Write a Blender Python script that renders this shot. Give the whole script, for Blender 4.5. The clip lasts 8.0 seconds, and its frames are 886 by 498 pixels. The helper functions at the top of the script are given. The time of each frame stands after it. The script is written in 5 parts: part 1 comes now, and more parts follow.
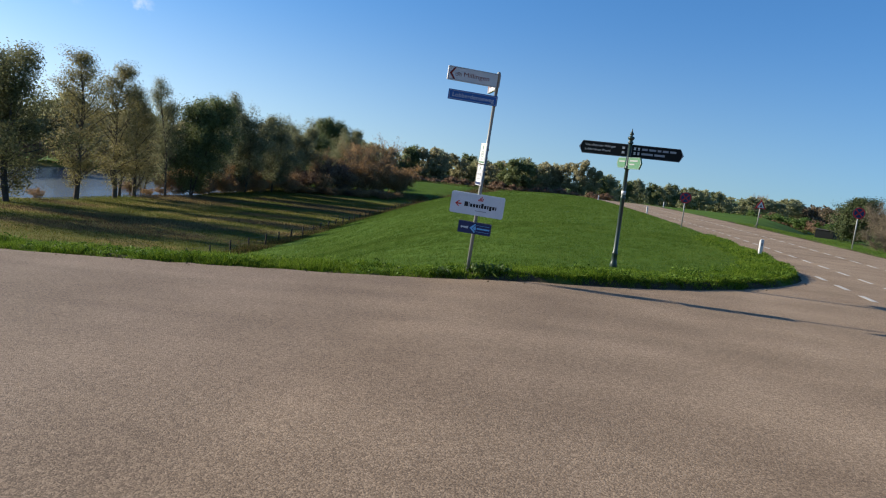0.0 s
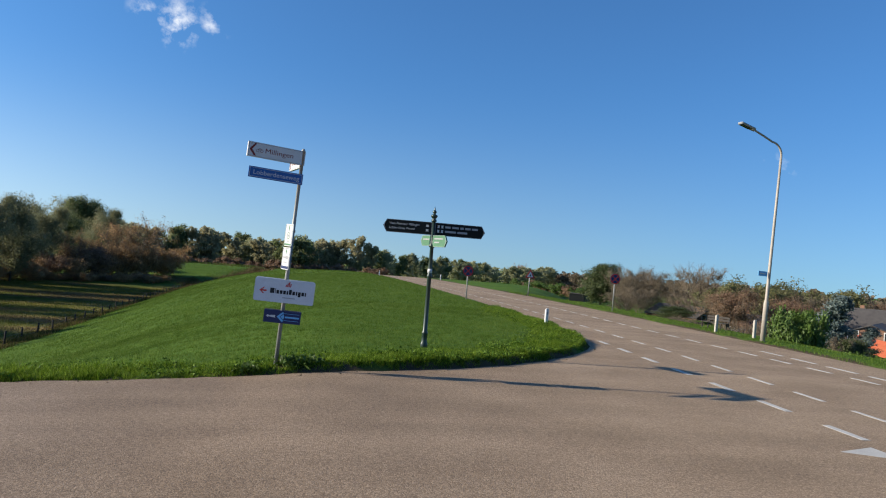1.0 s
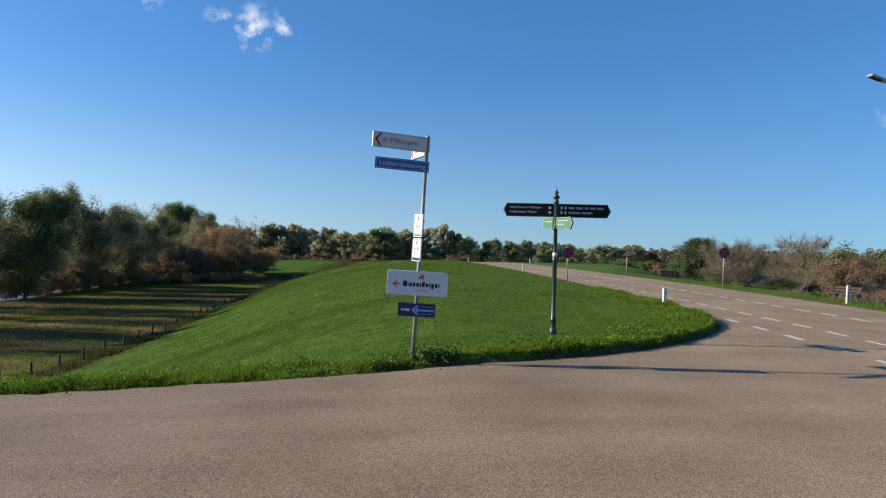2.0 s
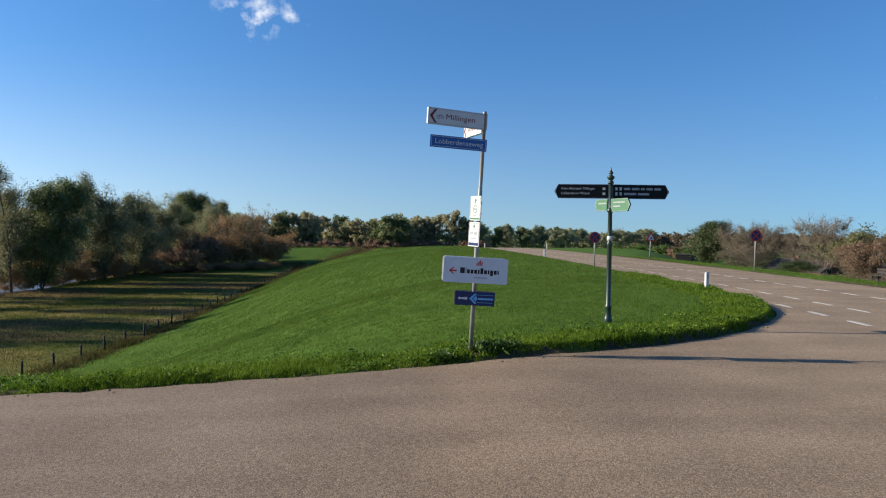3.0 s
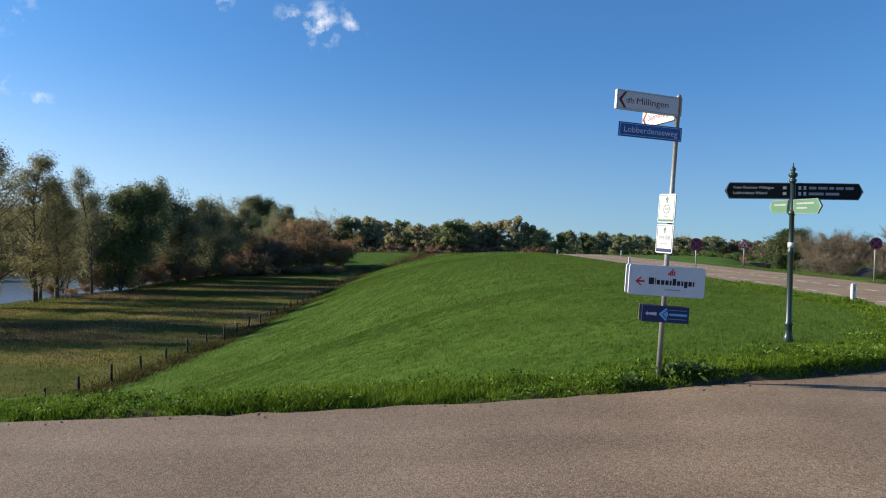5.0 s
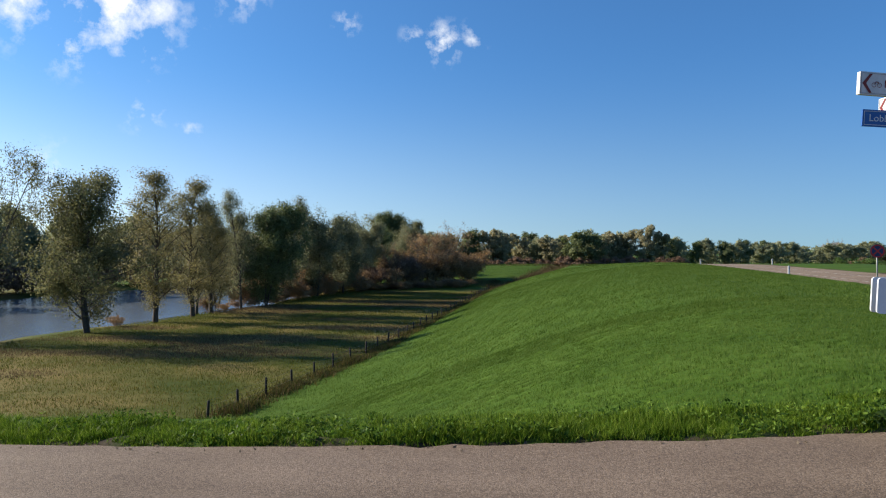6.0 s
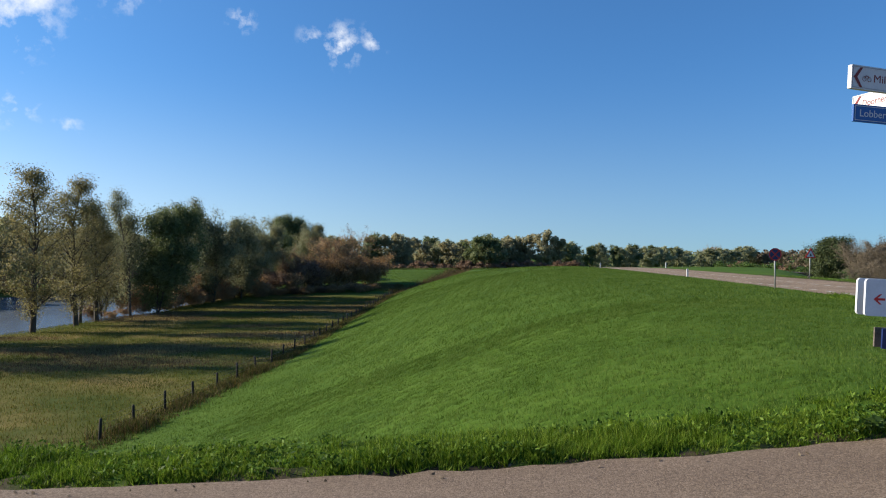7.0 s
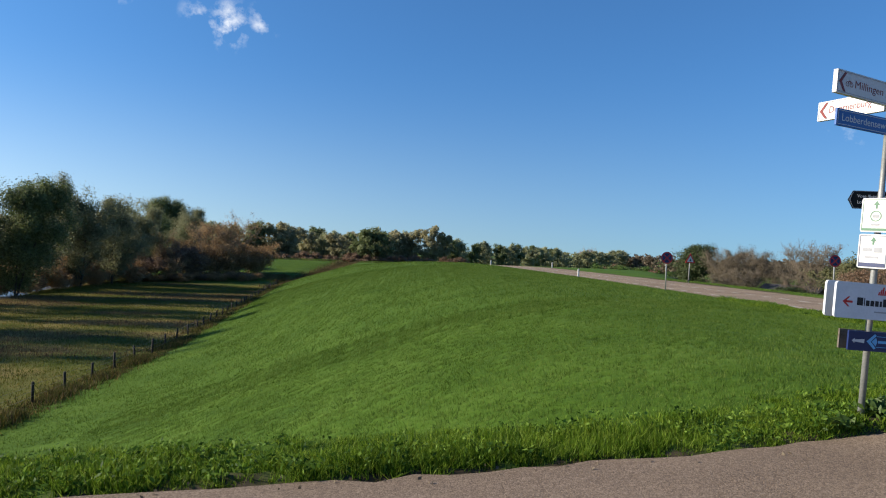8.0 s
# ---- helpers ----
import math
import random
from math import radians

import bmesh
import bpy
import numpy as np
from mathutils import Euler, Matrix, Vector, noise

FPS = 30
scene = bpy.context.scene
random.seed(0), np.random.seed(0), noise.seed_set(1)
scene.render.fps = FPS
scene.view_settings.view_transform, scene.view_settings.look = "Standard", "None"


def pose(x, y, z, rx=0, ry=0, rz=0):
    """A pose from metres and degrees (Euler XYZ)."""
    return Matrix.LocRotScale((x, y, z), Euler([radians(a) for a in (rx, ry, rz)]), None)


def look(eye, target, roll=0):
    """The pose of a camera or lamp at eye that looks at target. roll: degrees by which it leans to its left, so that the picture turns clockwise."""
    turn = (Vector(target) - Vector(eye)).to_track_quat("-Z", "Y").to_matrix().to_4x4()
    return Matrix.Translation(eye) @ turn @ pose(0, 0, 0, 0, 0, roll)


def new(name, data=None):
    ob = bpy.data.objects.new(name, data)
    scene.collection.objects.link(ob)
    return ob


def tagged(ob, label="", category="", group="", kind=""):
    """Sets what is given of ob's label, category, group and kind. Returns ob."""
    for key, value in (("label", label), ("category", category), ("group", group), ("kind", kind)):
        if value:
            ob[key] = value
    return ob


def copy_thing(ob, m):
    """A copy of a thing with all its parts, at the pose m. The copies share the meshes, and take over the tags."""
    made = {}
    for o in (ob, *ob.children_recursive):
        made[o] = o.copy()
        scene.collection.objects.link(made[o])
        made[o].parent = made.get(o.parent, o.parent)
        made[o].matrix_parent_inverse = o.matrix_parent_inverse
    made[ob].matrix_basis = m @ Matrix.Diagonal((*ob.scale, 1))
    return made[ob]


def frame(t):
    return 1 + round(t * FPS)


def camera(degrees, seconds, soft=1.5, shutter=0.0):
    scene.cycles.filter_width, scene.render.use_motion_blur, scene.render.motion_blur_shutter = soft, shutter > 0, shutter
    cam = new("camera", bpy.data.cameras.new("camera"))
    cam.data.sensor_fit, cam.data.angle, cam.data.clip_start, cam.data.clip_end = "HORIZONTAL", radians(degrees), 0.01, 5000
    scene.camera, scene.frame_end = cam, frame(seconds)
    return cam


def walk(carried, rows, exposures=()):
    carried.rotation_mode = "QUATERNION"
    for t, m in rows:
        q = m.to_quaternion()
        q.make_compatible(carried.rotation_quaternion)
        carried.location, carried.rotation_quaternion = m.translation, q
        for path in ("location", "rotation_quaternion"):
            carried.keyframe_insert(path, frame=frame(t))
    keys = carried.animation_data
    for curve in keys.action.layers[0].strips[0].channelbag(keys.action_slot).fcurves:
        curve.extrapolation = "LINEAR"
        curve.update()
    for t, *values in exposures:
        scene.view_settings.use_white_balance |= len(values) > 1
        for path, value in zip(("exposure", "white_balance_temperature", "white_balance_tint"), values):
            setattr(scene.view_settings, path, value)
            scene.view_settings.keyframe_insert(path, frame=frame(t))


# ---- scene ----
cam = camera(64.8, 8.0, soft=1.1)

PATH = [
    (0, (-0.916, -14.507, 1.76), (-1.269, -12.551, 1.53), 6.1),
    (0.2, (-1.029, -14.345, 1.77), (-1.152, -12.356, 1.597), 6.8),
    (0.5, (-1.199, -14.101, 1.785), (-1.175, -12.101, 1.752), 4.9),
    (0.8, (-1.396, -13.919, 1.791), (-1.233, -11.926, 1.849), 5.1),
    (1, (-1.527, -13.797, 1.795), (-1.273, -11.814, 1.839), 4.3),
    (1.2, (-1.673, -13.655, 1.785), (-1.399, -11.674, 1.8), 3.65),
    (1.3, (-1.746, -13.585, 1.78), (-1.482, -11.602, 1.784), 2.9),
    (1.5, (-1.892, -13.443, 1.77), (-1.753, -11.447, 1.768), 1.9),
    (1.7, (-2.059, -13.37, 1.767), (-2.0, -11.371, 1.766), 1.8),
    (3, (-2.98, -12.565, 1.724), (-2.981, -10.566, 1.677), 0.5),
    (3.5, (-3.372, -12.28, 1.716), (-3.353, -10.281, 1.667), 0.6),
    (4, (-3.739, -11.933, 1.704), (-3.718, -9.934, 1.674), 0.7),
    (4.5, (-4.118, -11.677, 1.688), (-4.085, -9.678, 1.661), 0.6),
    (5, (-4.519, -11.304, 1.678), (-4.681, -9.311, 1.645), 0.9),
    (5.2, (-4.718, -11.216, 1.68), (-5.042, -9.242, 1.661), 1.4),
    (6.3, (-5.66, -10.52, 1.705), (-6.18, -8.588, 1.711), -0.2),
    (6.5, (-5.85, -10.39, 1.695), (-6.368, -8.459, 1.71), 0.0),
    (7, (-6.274, -10.042, 1.661), (-6.503, -8.055, 1.673), -0.2),
    (7.5, (-6.806, -9.731, 1.622), (-6.95, -7.736, 1.651), 2.4),
    (8, (-7.225, -9.53, 1.559), (-7.122, -7.533, 1.56), 2.2),
]
walk(cam, [(t, look(eye, target, roll)) for t, eye, target, roll in PATH])

# ---------- light ----------
SUN_EL, SUN_FROM = 23.5, -87.0      # elevation; the sun stands towards -x
world = bpy.data.worlds.new("sky")
scene.world = world
world.use_nodes = True
SUN_STRENGTH, SKY_STRENGTH = 5.0, 0.084
SKY_TINT = (0.42, 0.79, 1.14, 1)
HAZE_SUNWARD, HAZE_AWAY = (1.06, 1.09, 1.14, 1), (0.56, 0.80, 1.04, 1)
scene.view_settings.exposure = 0.81

sun_data = bpy.data.lights.new("sun", "SUN")
sun_data.energy, sun_data.angle, sun_data.color = SUN_STRENGTH, radians(0.6), (1.0, 0.885, 0.725)
sun = new("sun", sun_data)
sun.matrix_world = look((-90 * math.cos(radians(SUN_EL)), 4.3, 90 * math.sin(radians(SUN_EL))), (0, 0, 0))


def clouds(nt, blue):
    """Small wisps of fair-weather cloud in the sky, by direction: azimuth from +y to the right, elevation, size in degrees."""
    n, link = nt.nodes, nt.links.new
    tc = n.new("ShaderNodeTexCoord")
    rag = n.new("ShaderNodeTexNoise")
    rag.inputs["Scale"].default_value, rag.inputs["Detail"].default_value, rag.inputs["Roughness"].default_value = 22.0, 8.0, 0.62
    link(tc.outputs["Generated"], rag.inputs["Vector"])
    total = None
    for az, el, size, power in CLOUDS:
        a, e = radians(az), radians(el)
        d = n.new("ShaderNodeVectorMath")
        d.operation = "DISTANCE"
        link(tc.outputs["Generated"], d.inputs[0])
        d.inputs[1].default_value = (math.sin(a) * math.cos(e), math.cos(a) * math.cos(e), math.sin(e))
        fall = n.new("ShaderNodeMapRange")
        fall.inputs["From Min"].default_value, fall.inputs["From Max"].default_value = radians(size), 0.0
        fall.inputs["To Min"].default_value, fall.inputs["To Max"].default_value = 0.0, power
        link(d.outputs["Value"], fall.inputs["Value"])
        if total is None:
            total = fall.outputs[0]
        else:
            top = n.new("ShaderNodeMath")
            top.operation = "MAXIMUM"
            link(total, top.inputs[0])
            link(fall.outputs[0], top.inputs[1])
            total = top.outputs[0]
    torn = n.new("ShaderNodeMath")
    torn.operation = "MULTIPLY_ADD"
    link(rag.outputs[0], torn.inputs[0])
    torn.inputs[1].default_value = 5.0
    torn.inputs[2].default_value = -2.95
    both = n.new("ShaderNodeMath")
    both.operation = "ADD"
    link(total, both.inputs[0])
    link(torn.outputs[0], both.inputs[1])
    mask = n.new("ShaderNodeMath")
    mask.operation, mask.use_clamp = "MULTIPLY", True
    link(both.outputs[0], mask.inputs[0])
    link(total, mask.inputs[1])
    mix = n.new("ShaderNodeMix")
    mix.data_type = "RGBA"
    link(mask.outputs[0], mix.inputs["Factor"])
    link(blue, mix.inputs["A"])
    mix.inputs["B"].default_value = (7.4, 7.6, 7.9, 1)
    return mix.outputs["Result"]


CLOUDS = ((-14.8, 16.45, 2.3, 1.35), (-17.1, 17.0, 1.5, 0.85), (-12.4, 16.8, 1.7, 0.9), (-22.6, 17.9, 1.6, 0.95), (-40.0, 18.0, 7.0, 1.15), (-46.5, 18.5, 6.0, 1.1),
          (-43.0, 14.8, 3.4, 1.0), (-38.0, 10.2, 2.2, 0.85), (-34.8, 9.2, 1.4, 0.8), (-44.0, 6.0, 2.6, 0.75), (32.5, 8.6, 2.2, 0.62), (-31.0, 19.5, 3.0, 0.8))


def build_sky():
    nt = world.node_tree
    nt.nodes.clear()
    out = nt.nodes.new("ShaderNodeOutputWorld")
    bg = nt.nodes.new("ShaderNodeBackground")
    bg.inputs[1].default_value = SKY_STRENGTH
    sky = nt.nodes.new("ShaderNodeTexSky")
    sky.sky_type, sky.sun_disc = "NISHITA", False
    sky.sun_elevation, sky.sun_rotation = radians(SUN_EL), radians(SUN_FROM)
    sky.air_density, sky.dust_density, sky.ozone_density = 1.0, 0.9, 2.4
    tint = nt.nodes.new("ShaderNodeMix")
    tint.data_type, tint.blend_type = "RGBA", "MULTIPLY"
    tint.inputs["Factor"].default_value = 1.0
    high = nt.nodes.new("ShaderNodeMix")
    high.data_type = "RGBA"
    high.inputs["B"].default_value = SKY_TINT
    haze = nt.nodes.new("ShaderNodeMix")
    haze.data_type = "RGBA"
    haze.inputs["A"].default_value, haze.inputs["B"].default_value = HAZE_SUNWARD, HAZE_AWAY
    nt.links.new(haze.outputs["Result"], high.inputs["A"])
    nt.links.new(high.outputs["Result"], tint.inputs["B"])
    # the haze of the lowest degrees is as pale as the sky just above it
    where = nt.nodes.new("ShaderNodeTexCoord")
    apart = nt.nodes.new("ShaderNodeSeparateXYZ")
    nt.links.new(where.outputs["Generated"], apart.inputs[0])
    lift = nt.nodes.new("ShaderNodeMapRange")
    lift.inputs["From Min"].default_value, lift.inputs["From Max"].default_value = 0.0, 1.0
    lift.inputs["To Min"].default_value, lift.inputs["To Max"].default_value = 0.075, 1.0
    nt.links.new(apart.outputs["Z"], lift.inputs["Value"])
    rise = nt.nodes.new("ShaderNodeMapRange")
    rise.inputs["From Min"].default_value, rise.inputs["From Max"].default_value = -0.02, 0.30
    rise.interpolation_type = "SMOOTHERSTEP"
    nt.links.new(apart.outputs["Z"], rise.inputs["Value"])
    nt.links.new(rise.outputs[0], high.inputs["Factor"])
    round_sky = nt.nodes.new("ShaderNodeMapRange")
    round_sky.inputs["From Min"].default_value, round_sky.inputs["From Max"].default_value = -0.75, 0.55
    nt.links.new(apart.outputs["X"], round_sky.inputs["Value"])
    nt.links.new(round_sky.outputs[0], haze.inputs["Factor"])
    again = nt.nodes.new("ShaderNodeCombineXYZ")
    nt.links.new(apart.outputs["X"], again.inputs["X"])
    nt.links.new(apart.outputs["Y"], again.inputs["Y"])
    nt.links.new(lift.outputs[0], again.inputs["Z"])
    nt.links.new(again.outputs[0], sky.inputs["Vector"])
    nt.links.new(sky.outputs[0], tint.inputs["A"])
    nt.links.new(clouds(nt, tint.outputs["Result"]), bg.inputs[0])
    nt.links.new(bg.outputs[0], out.inputs[0])
    return nt, sky, bg


build_sky()


# ---------- materials ----------
def mat(name, colors, scale=6.0, fine=60.0, rough=0.8, metal=0.0, bump=0.3, depth=0.01, island=0.0, obj=0.0, translucent=0.0,
        spec=0.3, detail=6.0):
    """A procedural surface: colours mixed by a broad and a fine noise, with a little relief."""
    m = bpy.data.materials.new(name)
    m.use_nodes = True
    nt = m.node_tree
    n, link = nt.nodes, nt.links.new
    bsdf = n["Principled BSDF"]
    bsdf.inputs["Roughness"].default_value = rough
    bsdf.inputs["Metallic"].default_value = metal
    bsdf.inputs["Specular IOR Level"].default_value = spec
    tc = n.new("ShaderNodeTexCoord")
    big = n.new("ShaderNodeTexNoise")
    big.inputs["Scale"].default_value, big.inputs["Detail"].default_value = scale, detail
    small = n.new("ShaderNodeTexNoise")
    small.inputs["Scale"].default_value, small.inputs["Detail"].default_value = fine, 3.0
    for t in (big, small):
        link(tc.outputs["Object"], t.inputs["Vector"])
    mix = n.new("ShaderNodeMath")
    mix.operation = "MULTIPLY_ADD"
    link(small.outputs[0], mix.inputs[0])
    mix.inputs[1].default_value = 0.45
    half = n.new("ShaderNodeMath")
    half.operation = "MULTIPLY"
    link(big.outputs[0], half.inputs[0])
    half.inputs[1].default_value = 0.55
    link(half.outputs[0], mix.inputs[2])
    last = mix
    for amount, node, socket in ((island, "ShaderNodeNewGeometry", "Random Per Island"), (obj, "ShaderNodeObjectInfo", "Random")):
        if amount:
            src = n.new(node)
            add = n.new("ShaderNodeMath")
            add.operation = "MULTIPLY_ADD"
            link(src.outputs[socket], add.inputs[0])
            add.inputs[1].default_value = amount
            shift = n.new("ShaderNodeMath")
            shift.operation = "SUBTRACT"
            link(last.outputs[0], shift.inputs[0])
            shift.inputs[1].default_value = amount / 2
            link(shift.outputs[0], add.inputs[2])
            last = add
    ramp = n.new("ShaderNodeValToRGB")
    el = ramp.color_ramp.elements
    while len(el) < len(colors):
        el.new(0.5)
    for i, c in enumerate(colors):
        el[i].position = 0.28 + 0.44 * i / max(1, len(colors) - 1)
        el[i].color = (*c, 1)
    link(last.outputs[0], ramp.inputs[0])
    link(ramp.outputs[0], bsdf.inputs["Base Color"])
    if bump:
        b = n.new("ShaderNodeBump")
        b.inputs["Strength"].default_value, b.inputs["Distance"].default_value = bump, depth
        link(last.outputs[0], b.inputs["Height"])
        link(b.outputs[0], bsdf.inputs["Normal"])
    if translucent:
        tr = n.new("ShaderNodeBsdfTranslucent")
        ms = n.new("ShaderNodeMixShader")
        ms.inputs[0].default_value = translucent
        link(ramp.outputs[0], tr.inputs[0])
        link(bsdf.outputs[0], ms.inputs[1])
        link(tr.outputs[0], ms.inputs[2])
        link(ms.outputs[0], n["Material Output"].inputs[0])
    return m



def asphalt():
    """Worn chip-seal: brown stones in a dull binder, broad stains, faint polished wheel tracks."""
    m = bpy.data.materials.new("asphalt")
    m.use_nodes = True
    nt = m.node_tree
    n, link = nt.nodes, nt.links.new
    bsdf = n["Principled BSDF"]
    bsdf.inputs["Specular IOR Level"].default_value = 0.25
    tc = n.new("ShaderNodeTexCoord")
    def noise_at(scale, detail, stretch=None):
        t = n.new("ShaderNodeTexNoise")
        t.inputs["Scale"].default_value, t.inputs["Detail"].default_value = scale, detail
        if stretch:
            mp = n.new("ShaderNodeMapping")
            mp.inputs["Rotation"].default_value = (0, 0, radians(stretch[1]))
            mp.inputs["Scale"].default_value = stretch[0]
            link(tc.outputs["Object"], mp.inputs["Vector"])
            link(mp.outputs[0], t.inputs["Vector"])
        else:
            link(tc.outputs["Object"], t.inputs["Vector"])
        return t
    stone = n.new("ShaderNodeTexVoronoi")
    stone.inputs["Scale"].default_value = 85
    link(tc.outputs["Object"], stone.inputs["Vector"])
    split = n.new("ShaderNodeSeparateColor")
    link(stone.outputs["Color"], split.inputs[0])
    stains = noise_at(0.5, 6)
    streak = noise_at(0.5, 5, ((0.35, 2.6, 1), 12))
    fine = noise_at(25, 5)
    def madd(a, k, b):
        q = n.new("ShaderNodeMath")
        q.operation = "MULTIPLY_ADD"
        link(a, q.inputs[0])
        q.inputs[1].default_value = k
        if not isinstance(b, float):
            link(b, q.inputs[2])
        else:
            q.inputs[2].default_value = b
        return q.outputs[0]
    v = madd(split.outputs[0], 0.34, 0.08)
    v = madd(stains.outputs[0], 0.36, v)
    v = madd(streak.outputs[0], 0.24, v)
    v = madd(fine.outputs[0], 0.30, v)
    ramp = n.new("ShaderNodeValToRGB")
    el = ramp.color_ramp.elements
    el.new(0.5)
    for e, p, c in zip(el, (0.40, 0.68, 0.96), ((0.073, 0.052, 0.036), (0.163, 0.119, 0.083), (0.30, 0.23, 0.167))):
        e.position, e.color = p, (*c, 1)
    link(v, ramp.inputs[0])
    # darker and pinker on the side turning, lighter towards the through road, blended along x
    apart = n.new("ShaderNodeSeparateXYZ")
    link(tc.outputs["Object"], apart.inputs[0])
    along_x = n.new("ShaderNodeMapRange")
    along_x.interpolation_type = "SMOOTHSTEP"
    along_x.inputs["From Min"].default_value, along_x.inputs["From Max"].default_value = -8.0, 5.0
    link(apart.outputs["X"], along_x.inputs["Value"])
    side_tint = n.new("ShaderNodeMix")
    side_tint.data_type = "RGBA"
    side_tint.inputs["A"].default_value, side_tint.inputs["B"].default_value = (0.86, 0.84, 0.83, 1), (1.30, 1.27, 1.16, 1)
    link(along_x.outputs[0], side_tint.inputs["Factor"])
    both = n.new("ShaderNodeMix")
    both.data_type, both.blend_type = "RGBA", "MULTIPLY"
    both.inputs["Factor"].default_value = 1.0
    link(ramp.outputs[0], both.inputs["A"])
    link(side_tint.outputs["Result"], both.inputs["B"])
    link(both.outputs["Result"], bsdf.inputs["Base Color"])
    r = n.new("ShaderNodeMapRange")
    r.inputs["To Min"].default_value, r.inputs["To Max"].default_value = 0.9, 0.68
    link(stains.outputs[0], r.inputs["Value"])
    link(r.outputs[0], bsdf.inputs["Roughness"])
    b = n.new("ShaderNodeBump")
    b.inputs["Strength"].default_value, b.inputs["Distance"].default_value = 0.5, 0.005
    h = madd(stone.outputs["Distance"], -1.0, split.outputs[1])
    link(h, b.inputs["Height"])
    link(b.outputs[0], bsdf.inputs["Normal"])
    return m


M = {}
M["asphalt"] = asphalt()
M["paint"] = mat("road_paint", [(0.3091, 0.3018, 0.2797), (0.4563, 0.4490, 0.4269)], 3, 60, 0.7)
M["water"] = mat("water", [(0.10, 0.12, 0.14), (0.14, 0.16, 0.185)], 1.2, 6, 0.18, bump=0.6, depth=0.06, spec=0.9)
M["bark"] = mat("bark", [(0.03, 0.025, 0.02), (0.07, 0.058, 0.046), (0.115, 0.098, 0.078)], 4, 40, 0.9, bump=0.8, depth=0.03)
M["twig"] = mat("twig", [(0.11, 0.085, 0.062), (0.2, 0.16, 0.12)], 4, 40, 0.9)
M["leaf_dark"] = mat("leaf_dark", [(0.069, 0.0918, 0.0336), (0.132, 0.162, 0.0616), (0.218, 0.246, 0.103)], 0.3, 3, 0.6, bump=0, island=0.3, translucent=0.45)
M["leaf_willow"] = mat("leaf_willow", [(0.127, 0.134, 0.0638), (0.207, 0.213, 0.11), (0.305, 0.297, 0.162)], 0.3, 3, 0.6, bump=0, island=0.3, translucent=0.48)
M["leaf_yellow"] = mat("leaf_yellow", [(0.135, 0.122, 0.045), (0.215, 0.192, 0.08), (0.3, 0.26, 0.12)], 0.3, 3, 0.6, bump=0, island=0.3, translucent=0.48)
M["leaf_olive"] = mat("leaf_olive", [(0.0935, 0.0972, 0.0389), (0.154, 0.157, 0.067), (0.22, 0.216, 0.103)], 0.3, 3, 0.7, bump=0, island=0.3, translucent=0.48)
M["leaf_rust"] = mat("leaf_rust", [(0.2, 0.125, 0.06), (0.33, 0.21, 0.1), (0.46, 0.3, 0.145)], 0.3, 3, 0.7, bump=0, island=0.3, translucent=0.4)
M["leaf_red"] = mat("leaf_red", [(0.131, 0.0768, 0.0483), (0.206, 0.13, 0.0805), (0.269, 0.18, 0.115)], 0.3, 3, 0.7, bump=0, island=0.3, translucent=0.35)
# two far-wood leaf colours, lifted so that distance haze is in the colour
M["leaf_far_hazed"] = mat("leaf_far_hazed", [(0.225, 0.24, 0.135), (0.305, 0.32, 0.18), (0.38, 0.385, 0.22)], 0.3, 2, 0.7, bump=0, island=0.15, obj=0.3, translucent=0.5)
M["leaf_pale_hazed"] = mat("leaf_pale_hazed", [(0.24, 0.23, 0.122), (0.32, 0.295, 0.165), (0.39, 0.35, 0.205)], 0.3, 2, 0.7, bump=0, island=0.15, obj=0.2, translucent=0.5)
M["leaf_evergreen"] = mat("leaf_evergreen", [(0.03, 0.045, 0.014), (0.055, 0.076, 0.024), (0.095, 0.115, 0.042)], 0.4, 3, 0.6, bump=0, island=0.3, translucent=0.25)
M["leaf_bright"] = mat("leaf_bright", [(0.036, 0.069, 0.012), (0.072, 0.1265, 0.02), (0.12, 0.184, 0.04)], 0.5, 4, 0.55, bump=0, island=0.3, translucent=0.3)
M["leaf_blue"] = mat("leaf_blue", [(0.04, 0.06, 0.055), (0.08, 0.11, 0.10), (0.13, 0.17, 0.16)], 0.5, 4, 0.6, bump=0, island=0.3, translucent=0.1)
M["grass_blade"] = mat("grass_blade", [(0.0407, 0.08, 0.0088), (0.0802, 0.139, 0.0176), (0.136, 0.193, 0.0418)], 0.6, 6, 0.75, bump=0, island=0.5, translucent=0.35, spec=0.12)
M["verge_blade"] = mat("verge_blade", [(0.036, 0.0778, 0.0044), (0.102, 0.184, 0.011), (0.204, 0.281, 0.033)], 1.5, 9, 0.5, bump=0, island=0.6, translucent=0.38, spec=0.1)
M["dry_blade"] = mat("dry_blade", [(0.085, 0.062, 0.015), (0.165, 0.122, 0.03), (0.24, 0.185, 0.06)], 0.5, 6, 0.8, bump=0, island=0.45, translucent=0.3, spec=0.1)
M["dead_blade"] = mat("dead_blade", [(0.0725, 0.0493, 0.0261), (0.1377, 0.0928, 0.0493), (0.2175, 0.1522, 0.0870)], 0.5, 6, 0.85, bump=0, island=0.5, translucent=0.2, spec=0.08)
M["herb_leaf"] = mat("herb_leaf", [(0.026, 0.062, 0.007), (0.075, 0.145, 0.016), (0.15, 0.235, 0.035)], 1.5, 9, 0.6, bump=0, island=0.9, translucent=0.34, spec=0.1)
M["dull_blade"] = mat("dull_blade", [(0.042, 0.058, 0.008), (0.09, 0.108, 0.015), (0.15, 0.155, 0.028)], 0.5, 6, 0.8, bump=0, island=0.45, translucent=0.3, spec=0.1)
